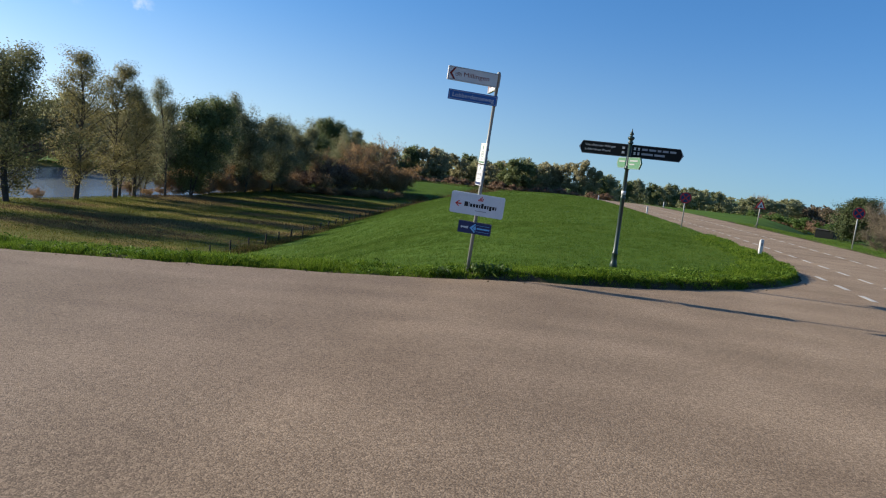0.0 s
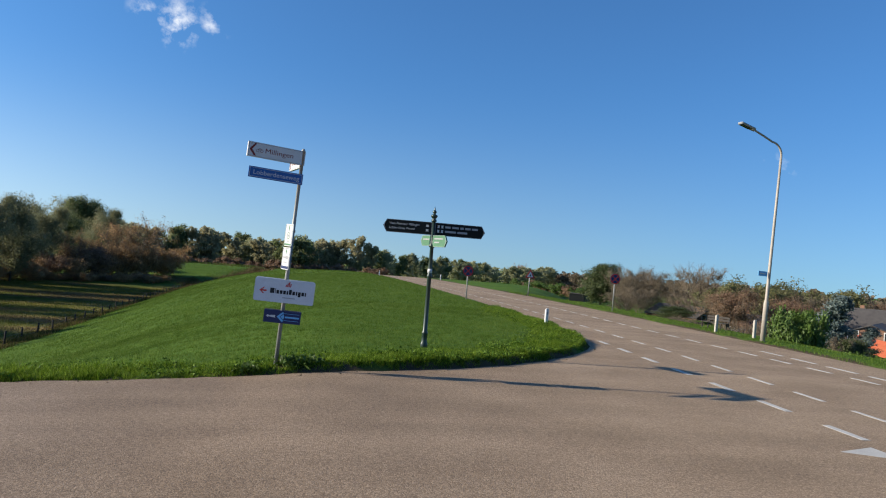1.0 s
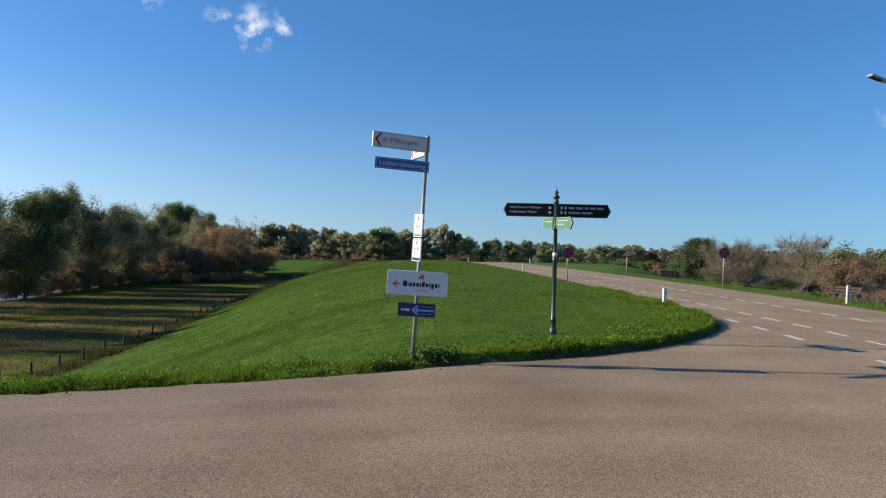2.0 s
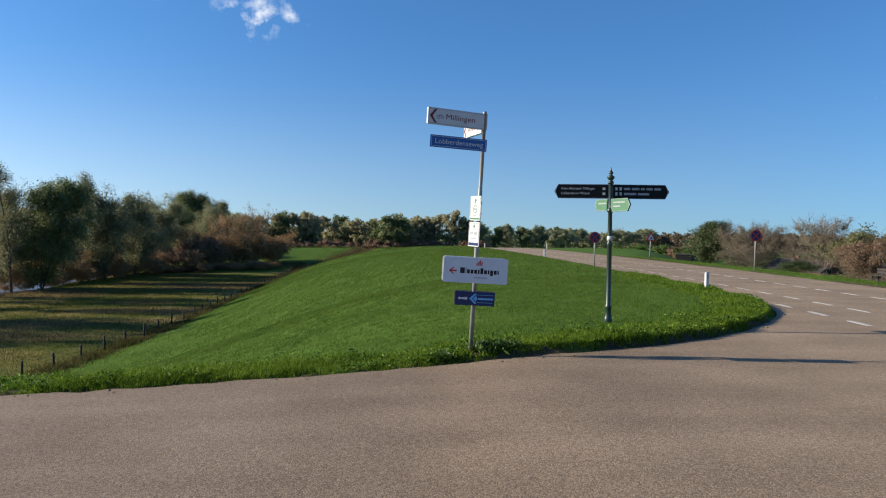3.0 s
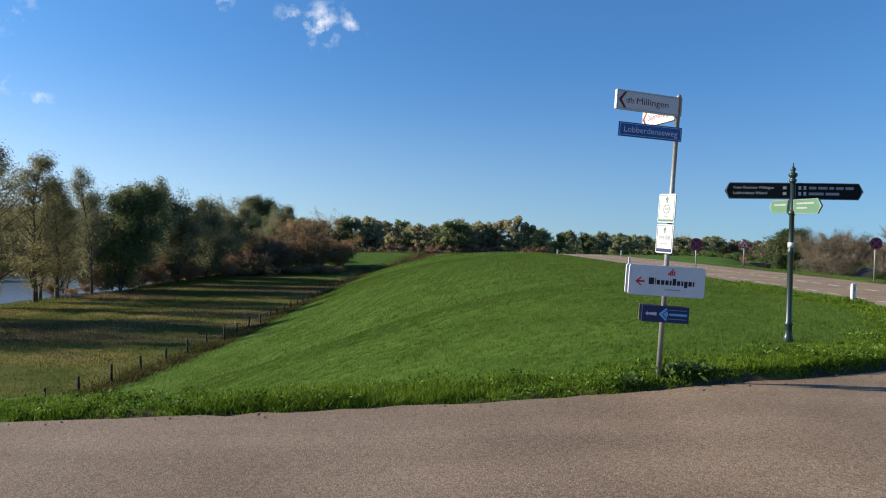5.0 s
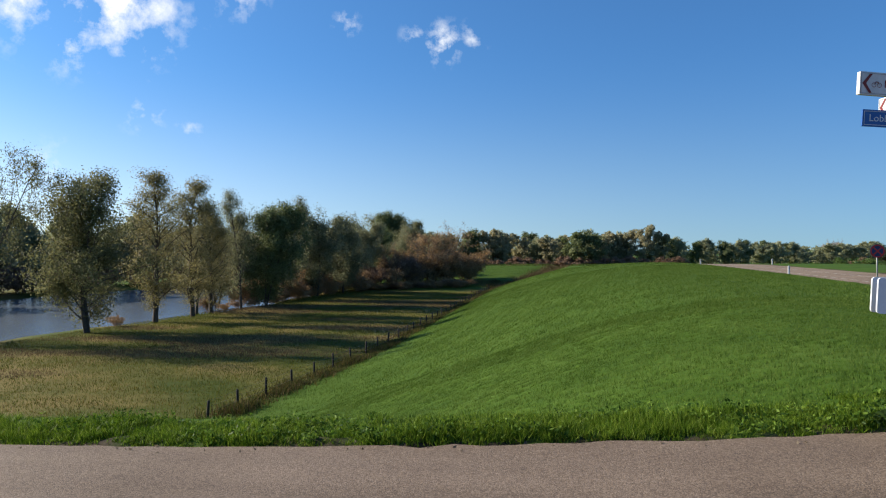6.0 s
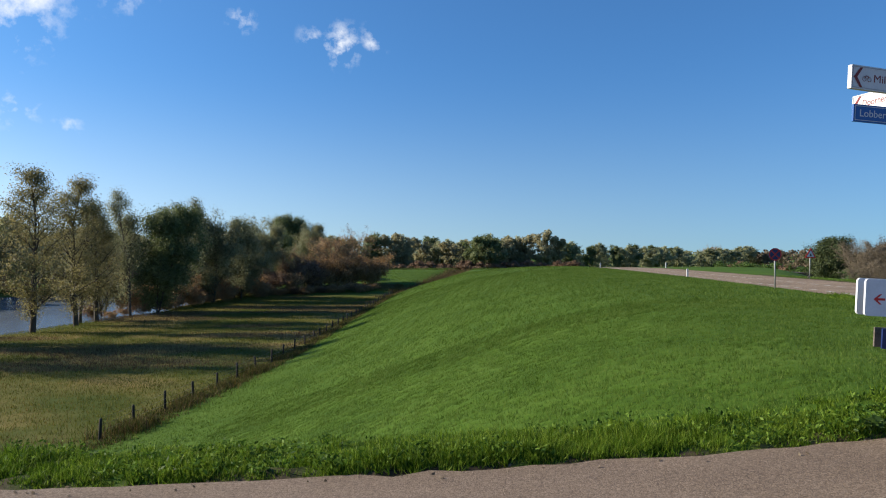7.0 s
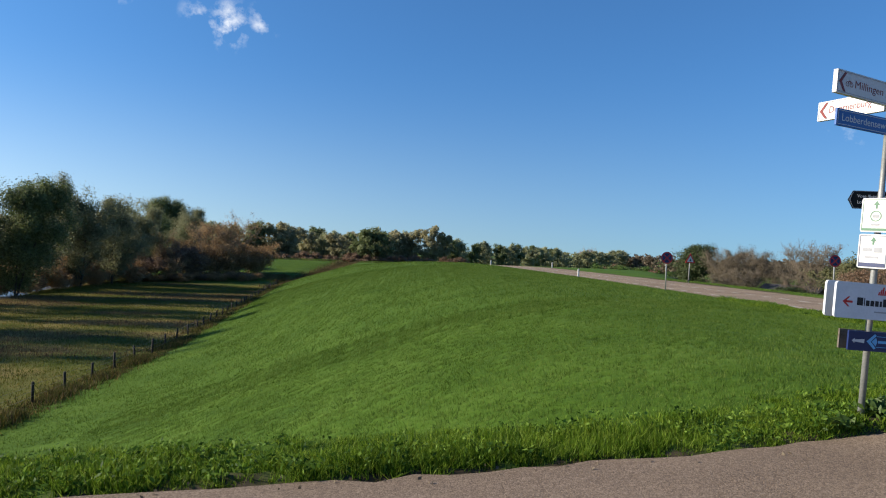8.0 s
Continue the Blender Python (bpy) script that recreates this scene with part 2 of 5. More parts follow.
M["rank_blade"] = mat("rank_blade", [(0.025, 0.035, 0.008), (0.06, 0.072, 0.016), (0.115, 0.12, 0.034)], 0.8, 6, 0.8, bump=0, island=0.5, translucent=0.25, spec=0.1)
M["leaf_brown"] = mat("leaf_brown", [(0.105, 0.086, 0.06), (0.165, 0.135, 0.095), (0.225, 0.185, 0.13)], 0.3, 3, 0.8, bump=0, island=0.3, translucent=0.3, spec=0.1)
M["steel"] = mat("galvanised_steel", [(0.17, 0.175, 0.17), (0.25, 0.255, 0.245), (0.32, 0.325, 0.31)], 8, 60, 0.55, 0.35, bump=0.1, depth=0.002)
M["post_green"] = mat("dark_green_enamel", [(0.012, 0.025, 0.02), (0.02, 0.04, 0.032)], 8, 80, 0.35, bump=0.1, depth=0.002, spec=0.5)
M["board_black"] = mat("black_board", [(0.005, 0.007, 0.008), (0.009, 0.011, 0.012)], 8, 80, 0.6, bump=0.0, spec=0.15)
M["white"] = mat("white_sheet", [(0.47, 0.475, 0.48), (0.58, 0.585, 0.59)], 5, 50, 0.45, bump=0.03, depth=0.001, spec=0.4)
M["white_back"] = mat("white_board", [(0.5, 0.52, 0.55), (0.62, 0.64, 0.68)], 5, 50, 0.45, bump=0.03, depth=0.001)
M["blue"] = mat("blue_sheet", [(0.01, 0.07, 0.26), (0.015, 0.10, 0.34)], 5, 50, 0.4, bump=0.0, spec=0.4)
M["navy"] = mat("navy_sheet", [(0.008, 0.018, 0.075), (0.012, 0.025, 0.10)], 5, 50, 0.4, bump=0.0, spec=0.4)
M["lightblue"] = mat("light_blue_print", [(0.12, 0.36, 0.62), (0.16, 0.42, 0.7)], 5, 50, 0.5, bump=0)
M["red"] = mat("red_print", [(0.42, 0.025, 0.02), (0.55, 0.04, 0.03)], 5, 50, 0.5, bump=0)
M["black"] = mat("black_print", [(0.012, 0.012, 0.014), (0.02, 0.02, 0.022)], 5, 50, 0.5, bump=0)
M["grey_print"] = mat("grey_print", [(0.25, 0.26, 0.28), (0.32, 0.33, 0.35)], 5, 50, 0.5, bump=0)
M["green_sheet"] = mat("green_sheet", [(0.06, 0.15, 0.085), (0.085, 0.195, 0.115)], 5, 50, 0.45, bump=0)
M["wood_post"] = mat("weathered_wood", [(0.06, 0.05, 0.04), (0.13, 0.11, 0.09), (0.2, 0.17, 0.14)], 6, 50, 0.9, bump=0.6)
M["wire"] = mat("wire", [(0.1, 0.1, 0.1), (0.2, 0.2, 0.19)], 10, 90, 0.6, 0.5, bump=0)
M["concrete"] = mat("pale_concrete", [(0.2975, 0.2805, 0.2465), (0.442, 0.4165, 0.3655)], 5, 70, 0.85)
M["roof"] = mat("dark_roof_tile", [(0.035, 0.033, 0.034), (0.075, 0.07, 0.068)], 2, 20, 0.7)
M["brick"] = mat("brown_brick", [(0.14, 0.075, 0.05), (0.26, 0.15, 0.10)], 2, 20, 0.85)
M["plaster"] = mat("white_plaster", [(0.6, 0.59, 0.57), (0.75, 0.74, 0.72)], 2, 20, 0.8)
# sign red darkened in its colour, for print on boards seen in shade
M["shaded_red"] = mat("shaded_red_print", [(0.14, 0.016, 0.015), (0.2, 0.025, 0.022)], 5, 50, 0.5, bump=0)
M["red_wood"] = mat("red_stained_wood", [(0.32, 0.075, 0.035), (0.45, 0.12, 0.06)], 4, 40, 0.8)
M["lamp_pole"] = mat("weathered_lamp_pole", [(0.26, 0.235, 0.2), (0.36, 0.33, 0.285)], 3, 40, 0.6, 0.15, bump=0.1, depth=0.002)
M["dark_wood"] = mat("dark_wood", [(0.025, 0.022, 0.02), (0.055, 0.048, 0.042)], 5, 40, 0.85)
M["glass"] = mat("window_glass", [(0.02, 0.025, 0.03), (0.04, 0.045, 0.05)], 3, 20, 0.08, bump=0, spec=0.8)


# ---------- mesh helpers ----------
def mesh_object(name, verts, faces, material, parent=None, smooth=False):
    me = bpy.data.meshes.new(name)
    me.from_pydata([tuple(v) for v in verts], [], [tuple(f) for f in faces])
    if smooth:
        me.polygons.foreach_set("use_smooth", [True] * len(me.polygons))
    me.materials.append(material)
    me.update()
    ob = new(name, me)
    ob.parent = parent
    return ob


def quads_object(name, verts, material, parent=None, count=4):
    """Many separate little faces out of one array (n, count, 3)."""
    n = len(verts)
    me = bpy.data.meshes.new(name)
    me.vertices.add(n * count)
    me.vertices.foreach_set("co", np.ascontiguousarray(verts, dtype=np.float32).ravel())
    me.loops.add(n * count)
    me.loops.foreach_set("vertex_index", np.arange(n * count, dtype=np.int32))
    me.polygons.add(n)
    me.polygons.foreach_set("loop_start", np.arange(0, n * count, count, dtype=np.int32))
    me.materials.append(material)
    me.update(calc_edges=True)
    ob = new(name, me)
    ob.parent = parent
    return ob


def part(name, bm, material, parent, label=""):
    me = bpy.data.meshes.new(name)
    bm.normal_update()
    bm.to_mesh(me)
    bm.free()
    me.materials.append(material)
    ob = new(name, me)
    ob.parent = parent
    return tagged(ob, label) if label else ob


def thing(name, m, label, category, group="", kind=""):
    ob = new(name)
    ob.empty_display_size = 0.2
    ob.matrix_world = m
    return tagged(ob, label, category, group, kind)


def add_box(bm, cx, cy, cz, sx, sy, sz, bevel=0.0, m=None):
    r = bmesh.ops.create_cube(bm, size=1.0)
    vs = r["verts"]
    for v in vs:
        v.co = Vector((cx + v.co.x * sx, cy + v.co.y * sy, cz + v.co.z * sz))
    if bevel:
        es = list({e for v in vs for e in v.link_edges})
        g = bmesh.ops.bevel(bm, geom=es, offset=bevel, segments=1, affect="EDGES")
        vs = g["verts"]
    if m is not None:
        for v in set(vs):
            v.co = m @ v.co
    return vs


def lathe(bm, profile, sides=16, m=None):
    """Turns a list of (radius, height) round z, closed at both ends."""
    rings = []
    for r, z in profile:
        ring = []
        for i in range(sides):
            a = 2 * math.pi * i / sides
            co = Vector((r * math.cos(a), r * math.sin(a), z))
            ring.append(bm.verts.new(m @ co if m is not None else co))
        rings.append(ring)
    for a, b in zip(rings, rings[1:]):
        for i in range(sides):
            f = bm.faces.new((a[i], a[(i + 1) % sides], b[(i + 1) % sides], b[i]))
            f.smooth = True
    bm.faces.new(rings[0][::-1])
    bm.faces.new(rings[-1])
    return bm


def prism(bm, outline, y0, y1, m=None):
    """An outline in the xz plane, given thickness from y0 (front) to y1."""
    def put(x, y, z):
        co = Vector((x, y, z))
        return bm.verts.new(m @ co if m is not None else co)
    a = [put(x, y0, z) for x, z in outline]
    b = [put(x, y1, z) for x, z in outline]
    bm.faces.new(a)
    bm.faces.new(b[::-1])
    k = len(a)
    for i in range(k):
        bm.faces.new((a[(i + 1) % k], a[i], b[i], b[(i + 1) % k]))
    bmesh.ops.recalc_face_normals(bm, faces=bm.faces[:])
    return bm


def text_part(name, words, size, m, material, parent, label="", align="LEFT", width=None):
    """Raised lettering as a mesh of its own."""
    cu = bpy.data.curves.new(name, "FONT")
    cu.body, cu.size, cu.align_x, cu.align_y, cu.extrude = words, size, align, "CENTER", 0.0008
    cu.resolution_u = 3
    tmp = bpy.data.objects.new(name, cu)
    scene.collection.objects.link(tmp)
    dg = bpy.context.evaluated_depsgraph_get()
    me = bpy.data.meshes.new_from_object(tmp.evaluated_get(dg))
    bpy.data.objects.remove(tmp)
    if width:
        xs = [v.co.x for v in me.vertices]
        k = width / (max(xs) - min(xs))
        for v in me.vertices:
            v.co.x *= k
    me.transform(m @ Matrix.Rotation(radians(90), 4, "X"))
    me.materials.clear()
    me.materials.append(material)
    ob = new(name, me)
    ob.parent = parent
    return tagged(ob, label) if label else ob


# ---------- the lie of the land ----------
EDGE = np.array([(-60, -6.2), (-30, -5.0), (-20, -4.7), (-14, -4.5), (-11.7, -4.4), (-9.5, -4.25), (-8, -4.1), (-5.5, -3.68), (-4, -3.4), (-2.5, -3.0),
                 (-0.8, -2.4), (0.4, -1.75), (1.45, -1.0), (2.4, -0.1), (3.2, 0.85), (3.9, 1.85), (4.4, 2.85), (4.6, 3.3)])
TIP = np.array([(3.3, 4.6), (4.5, 4.87), (6.0, 5.02), (8.0, 5.1), (15, 5.15), (40, 5.1)])      # y, x
FIELD, WATER = -4.6, -5.05


def smooth(a, b, v):
    t = np.clip((np.asarray(v, float) - a) / (b - a), 0, 1)
    return t * t * (3 - 2 * t)


def bend(y):
    s = np.maximum(0, np.asarray(y, float) - 8)
    return -0.0013 * s ** 2 / (1 + s / 260)


def fence_x(y):
    s = np.maximum(0, np.asarray(y, float) - 26)
    return -20.55 - 0.09 * s ** 2 / (s + 8)


def toe_x(y):
    """The foot of the dyke: along the fence, then veering towards the road where a ditch climbs beside the berm."""
    y = np.asarray(y, float)
    t = np.maximum(0, y - 88)
    veer = fence_x(np.minimum(y, 88)) + 0.19 * t / (1 + t / 120)
    return np.minimum(veer, 5.1 + bend(y) - 9)


def low_z(x, y):
    """The meadow, and the grassy berm that climbs out of it to a ridge."""
    y = np.asarray(y, float)
    return FIELD + smooth(-50, -37, x) * (3.1 * np.clip((y - 91) / 45, 0, 1) ** 0.9 - 2.0 * smooth(137, 152, y))


def ditch(x, y):
    return smooth(86, 96, y) * (1 - smooth(134, 146, y)) * np.exp(-((np.asarray(x, float) - toe_x(y)) / 1.7) ** 2)


def edge_y(x):
    return np.interp(x, EDGE[:, 0], EDGE[:, 1])


def left_x(y):
    return np.interp(y, TIP[:, 0], TIP[:, 1]) + bend(y)


def right_x(y):
    return 11.75 + bend(y)


def fall(y):
    """The road dips out of sight beyond the bend."""
    return -2.6 * smooth(62, 165, y)


def road_z(x, y):
    s = np.minimum(0, np.asarray(x, float) + 1.0)
    return np.maximum(0.042 * s * np.clip(-s / 2, 0, 1), -2.2) * (np.asarray(y, float) < 30) + fall(y)


_CURVE = np.concatenate([EDGE, np.array([(left_x(y), y) for y in (4.5, 6, 8, 15, 25, 34, 42, 50, 60, 80, 110, 150, 220)])])
_RIGHT = np.array([(right_x(y), y) for y in (-60, 0, 34, 42, 50, 60, 80, 110, 150, 220)])


def poly_dist(x, y, pts):
    best = np.full(np.shape(x), 1e9)
    for (ax, ay), (bx, by) in zip(pts, pts[1:]):
        dx, dy = bx - ax, by - ay
        t = np.clip(((x - ax) * dx + (y - ay) * dy) / (dx * dx + dy * dy), 0, 1)
        best = np.minimum(best, np.hypot(x - ax - t * dx, y - ay - t * dy))
    return best


def on_road(x, y):
    side = (x < 4.6) & (y < edge_y(x)) & (y > -24)
    main = (x >= 4.6 + np.minimum(0, bend(y))) & (x > np.where(y < 3.3, 4.6, left_x(y))) & (x < right_x(y)) & (y < 215)
    return side | main


def off_road(x, y):
    """Metres from the carriageway: positive on grass, negative on the road."""
    d = np.minimum(poly_dist(x, y, _CURVE), poly_dist(x, y, _RIGHT))
    return np.where(on_road(x, y), -d, d)


def ground_z(x, y):
    x, y = np.asarray(x, float), np.asarray(y, float)
    xb = x - bend(y)
    u = (x - toe_x(y)) / (left_x(y) - toe_x(y))
    far_off = smooth(8, 55, y)
    v = np.clip(u / 0.78, 0, 1.2)
    even = 1 - (1 - np.clip(u / 0.92, 0, 1)) ** 2.15      # broad crown over a steeper foot
    low = low_z(x, y)
    crest = low + (0.12 + fall(y) - low) * ((1 - far_off) * smooth(0, 1, v) + far_off * even)
    bank = road_z(x, y) - (np.maximum(0, y - edge_y(x) - 1.2)) / 2.7
    left = np.maximum(np.maximum(crest, bank), low) - 0.75 * ditch(x, y)
    shelf = 0.9 + 11 * smooth(38, 75, y)
    rr = np.maximum(0, xb - 11.75 - shelf)
    right = np.maximum(0.03 + fall(y) - 4.3 * smooth(0, 15, rr), -4.3)
    z = np.where(xb > 9, right, left)
    # the river bed beyond the shore
    shore = -46.6 + 1.2 * np.sin(y * 0.13) + 0.8 * np.sin(y * 0.31 + 1)
    shore = shore - 70 * smooth(84, 112, y)
    bed = FIELD - 1.4 * smooth(0, 5, shore - x) * (1 - smooth(88, 110, y))
    far = smooth(-84, -90, x) * 1.9
    z = np.where((x < shore + 1) & (y > -3), np.minimum(z, bed + far), z)
    d = off_road(x, y)
    lip = np.where(d < 1.5, road_z(x, y) - 0.07 + (np.maximum(z - road_z(x, y), -0.05 - 0.33 * np.maximum(d, 0)) + 0.07) * smooth(-0.05, 0.2, d), z)
    return np.where(d < 0, road_z(x, y) - 0.07, lip)


def axis(fine0, fine1, step, far0, far1, growth=1.12):
    v = list(np.arange(fine0, fine1 + step / 2, step))
    s, p = step, fine1
    while p < far1:
        s *= growth
        p += s
        v.append(min(p, far1))
    s, p = step, fine0
    while p > far0:
        s *= growth
        p -= s
        v.insert(0, max(p, far0))
    return np.array(v)


def sheet(name, xs, ys, zfun, material, rough=0.0):
    gx, gy = np.meshgrid(xs, ys)
    gz = zfun(gx, gy)
    nx, ny = len(xs), len(ys)
    v = np.stack([gx.ravel(), gy.ravel(), gz.ravel()], 1)
    if rough:
        near = np.hypot(v[:, 0], v[:, 1]) < 70
        v[near, 2] += np.random.RandomState(4).normal(0, rough, near.sum())
    idx = np.arange(nx * ny).reshape(ny, nx)
    f = np.stack([idx[:-1, :-1], idx[:-1, 1:], idx[1:, 1:], idx[1:, :-1]], -1).reshape(-1, 4)
    return mesh_object(name, v.tolist(), f.tolist(), material, smooth=True)


def ground_material():
    m = mat("grass_ground", [(0.028, 0.062, 0.005), (0.056, 0.107, 0.01), (0.09, 0.147, 0.0225)], 0.35, 7, 0.85, bump=0.7, depth=0.045, spec=0.08)
    nt = m.node_tree
    n, link = nt.nodes, nt.links.new
    ramp = next(k for k in n if k.type == "VALTORGB")
    bsdf = n["Principled BSDF"]
    # the rough meadow by the river: straw and dull green in patches
    dry = n.new("ShaderNodeValToRGB")
    el = dry.color_ramp.elements
    el.new(0.5)
    for e, p, c in zip(el, (0.36, 0.5, 0.62), ((0.058, 0.078, 0.012), (0.115, 0.11, 0.026), (0.20, 0.155, 0.05))):
        e.position, e.color = p, (*c, 1)
    tc = n.new("ShaderNodeTexCoord")
    noise_node = n.new("ShaderNodeTexNoise")
    noise_node.inputs["Scale"].default_value, noise_node.inputs["Detail"].default_value = 0.16, 9
    link(tc.outputs["Object"], noise_node.inputs["Vector"])
    link(noise_node.outputs[0], dry.inputs[0])
    at = n.new("ShaderNodeAttribute")
    at.attribute_name = "meadow"
    mx = n.new("ShaderNodeMix")
    mx.data_type = "RGBA"
    link(at.outputs["Fac"], mx.inputs["Factor"])
    link(ramp.outputs[0], mx.inputs["A"])
    link(dry.outputs[0], mx.inputs["B"])
    at2 = n.new("ShaderNodeAttribute")
    at2.attribute_name = "soil"
    mx2 = n.new("ShaderNodeMix")
    mx2.data_type = "RGBA"
    link(at2.outputs["Fac"], mx2.inputs["Factor"])
    link(mx.outputs["Result"], mx2.inputs["A"])
    mx2.inputs["B"].default_value = (0.06, 0.046, 0.03, 1)
    link(mx2.outputs["Result"], bsdf.inputs["Base Color"])
    return m


def build_ground():
    xs = axis(-14, 14, 0.16, -1800, 1800)
    ys = axis(-6, 10, 0.16, -1500, 2200)
    ob = sheet("ground", xs, ys, ground_z, ground_material(), 0.012)
    me = ob.data
    co = np.empty(len(me.vertices) * 3)
    me.vertices.foreach_get("co", co)
    co = co.reshape(-1, 3)
    meadow = np.maximum(smooth(0.5, -0.5, co[:, 0] - fence_x(co[:, 1])) * (1 - smooth(93, 97, co[:, 1])), 0.9 * ditch(co[:, 0], co[:, 1]))
    wander = 0.16 * np.sin(co[:, 0] * 3.1 + co[:, 1]) + 0.13 * np.sin(co[:, 0] * 7.3 - co[:, 1] * 4.1) + 0.1 * np.sin(co[:, 0] * 1.3 + 2)
    soil = smooth(0.42, 0.16, off_road(co[:, 0], co[:, 1]) + wander)
    for name, val in (("meadow", meadow), ("soil", soil)):
        a = me.attributes.new(name, "FLOAT", "POINT")
        a.data.foreach_set("value", val.astype(np.float32))
    return tagged(ob, "mown green dyke grass running down to a rough straw meadow", "ground", kind="structure")


def build_road():
    v, f = [], []
    xs = axis(-14, 4.6, 0.3, -60, 4.6)
    xs = xs[xs <= 4.6 + 1e-6]
    rows = np.linspace(0, 1, 22) ** 1.0
    rng = np.random.RandomState(8)
    for x in xs:
        e = float(edge_y(x)) + 0.03 * rng.normal()
        for r in rows:
            y = e + (-24 - e) * r
            v.append((x, y, float(road_z(x, y))))
    k = len(rows)
    for i in range(len(xs) - 1):
        for j in range(k - 1):
            f.append((i * k + j, i * k + j + 1, (i + 1) * k + j + 1, (i + 1) * k + j))
    base = len(v)
    ys = np.concatenate([[-60, -24, -12, -6, -2, 1], np.arange(3.3, 14, 0.35), np.arange(14, 216, 2.0)])
    cols = np.linspace(0, 1, 10)
    for y in ys:
        a = 4.6 if y <= 3.3 else float(left_x(y)) + 0.03 * rng.normal()
        b = float(right_x(y)) + 0.05 * rng.normal()
        for c in cols:
            v.append((a + (b - a) * c, y, float(fall(y))))
    k = len(cols)
    for i in range(len(ys) - 1):
        for j in range(k - 1):
            f.append((base + i * k + j, base + i * k + j + 1, base + (i + 1) * k + j + 1, base + (i + 1) * k + j))
    ob = mesh_object("road", v, f, M["asphalt"])
    return tagged(ob, "worn pinkish brown asphalt road with a wide side turning", "road", kind="structure")


build_ground()
road = build_road()
water = mesh_object("water", [(-92, -2, WATER), (-38, -2, WATER), (-38, 150, WATER), (-92, 150, WATER)], [(0, 1, 2, 3)], M["water"])
tagged(water, "still river side-channel reflecting the pale sky", "water", kind="structure")


# ---------- trees and shrubs ----------
def tube(verts, faces, pts, radii, sides=5):
    base = len(verts)
    pts = np.asarray(pts, float)
    for i, p in enumerate(pts):
        d = pts[min(i + 1, len(pts) - 1)] - pts[max(i - 1, 0)]
        d = d / (np.linalg.norm(d) + 1e-9)
        u = np.cross(d, (0.3, 0.9, 0.1))
        u /= np.linalg.norm(u) + 1e-9
        w = np.cross(d, u)
        for s in range(sides):
            a = 2 * math.pi * s / sides
            verts.append(tuple(p + radii[i] * (math.cos(a) * u + math.sin(a) * w)))
    for i in range(len(pts) - 1):
        for s in range(sides):
            a, b = base + i * sides + s, base + i * sides + (s + 1) % sides
            faces.append((a, b, b + sides, a + sides))


def limb(rng, start, direction, length, steps, droop, wobble):
    pts = [np.array(start, float)]
    d = np.array(direction, float)
    for _ in range(steps):
        d = d + rng.normal(0, wobble, 3) + np.array((0, 0, droop))
        d /= np.linalg.norm(d)
        pts.append(pts[-1] + d * length / steps)
    return np.array(pts)


def leaf_quads(rng, centres, size, stretch=1.7):
    n = len(centres)
    u = rng.normal(size=(n, 3))
    u /= np.linalg.norm(u, axis=1)[:, None]
    w = np.cross(u, rng.normal(size=(n, 3)))
    w /= np.linalg.norm(w, axis=1)[:, None]
    s = size * rng.uniform(0.6, 1.35, (n, 1))
    a, b = u * s * stretch / 2, w * s / 2
    return np.stack([centres - a, centres + b * 0.9, centres + a, centres - b * 0.9], 1)


def leaf_tris(rng, centres, out, size, face, stretch=1.5):
    """Small three-cornered leaves that mostly face outwards from their clump."""
    n = len(centres)
    nrm = rng.normal(0, 0.45, (n, 3)) + out * face + np.array((0, 0, 0.2))
    u = np.cross(nrm, rng.normal(size=(n, 3)))
    u /= np.linalg.norm(u, axis=1)[:, None] + 1e-9
    w = np.cross(nrm, u)
    w /= np.linalg.norm(w, axis=1)[:, None] + 1e-9
    s = size * rng.uniform(0.6, 1.4, (n, 1))
    a, b = u * s * stretch / 2, w * s / 2
    return np.stack([centres + a, centres - a + b, centres - a - b], 1)


SIZES = {}


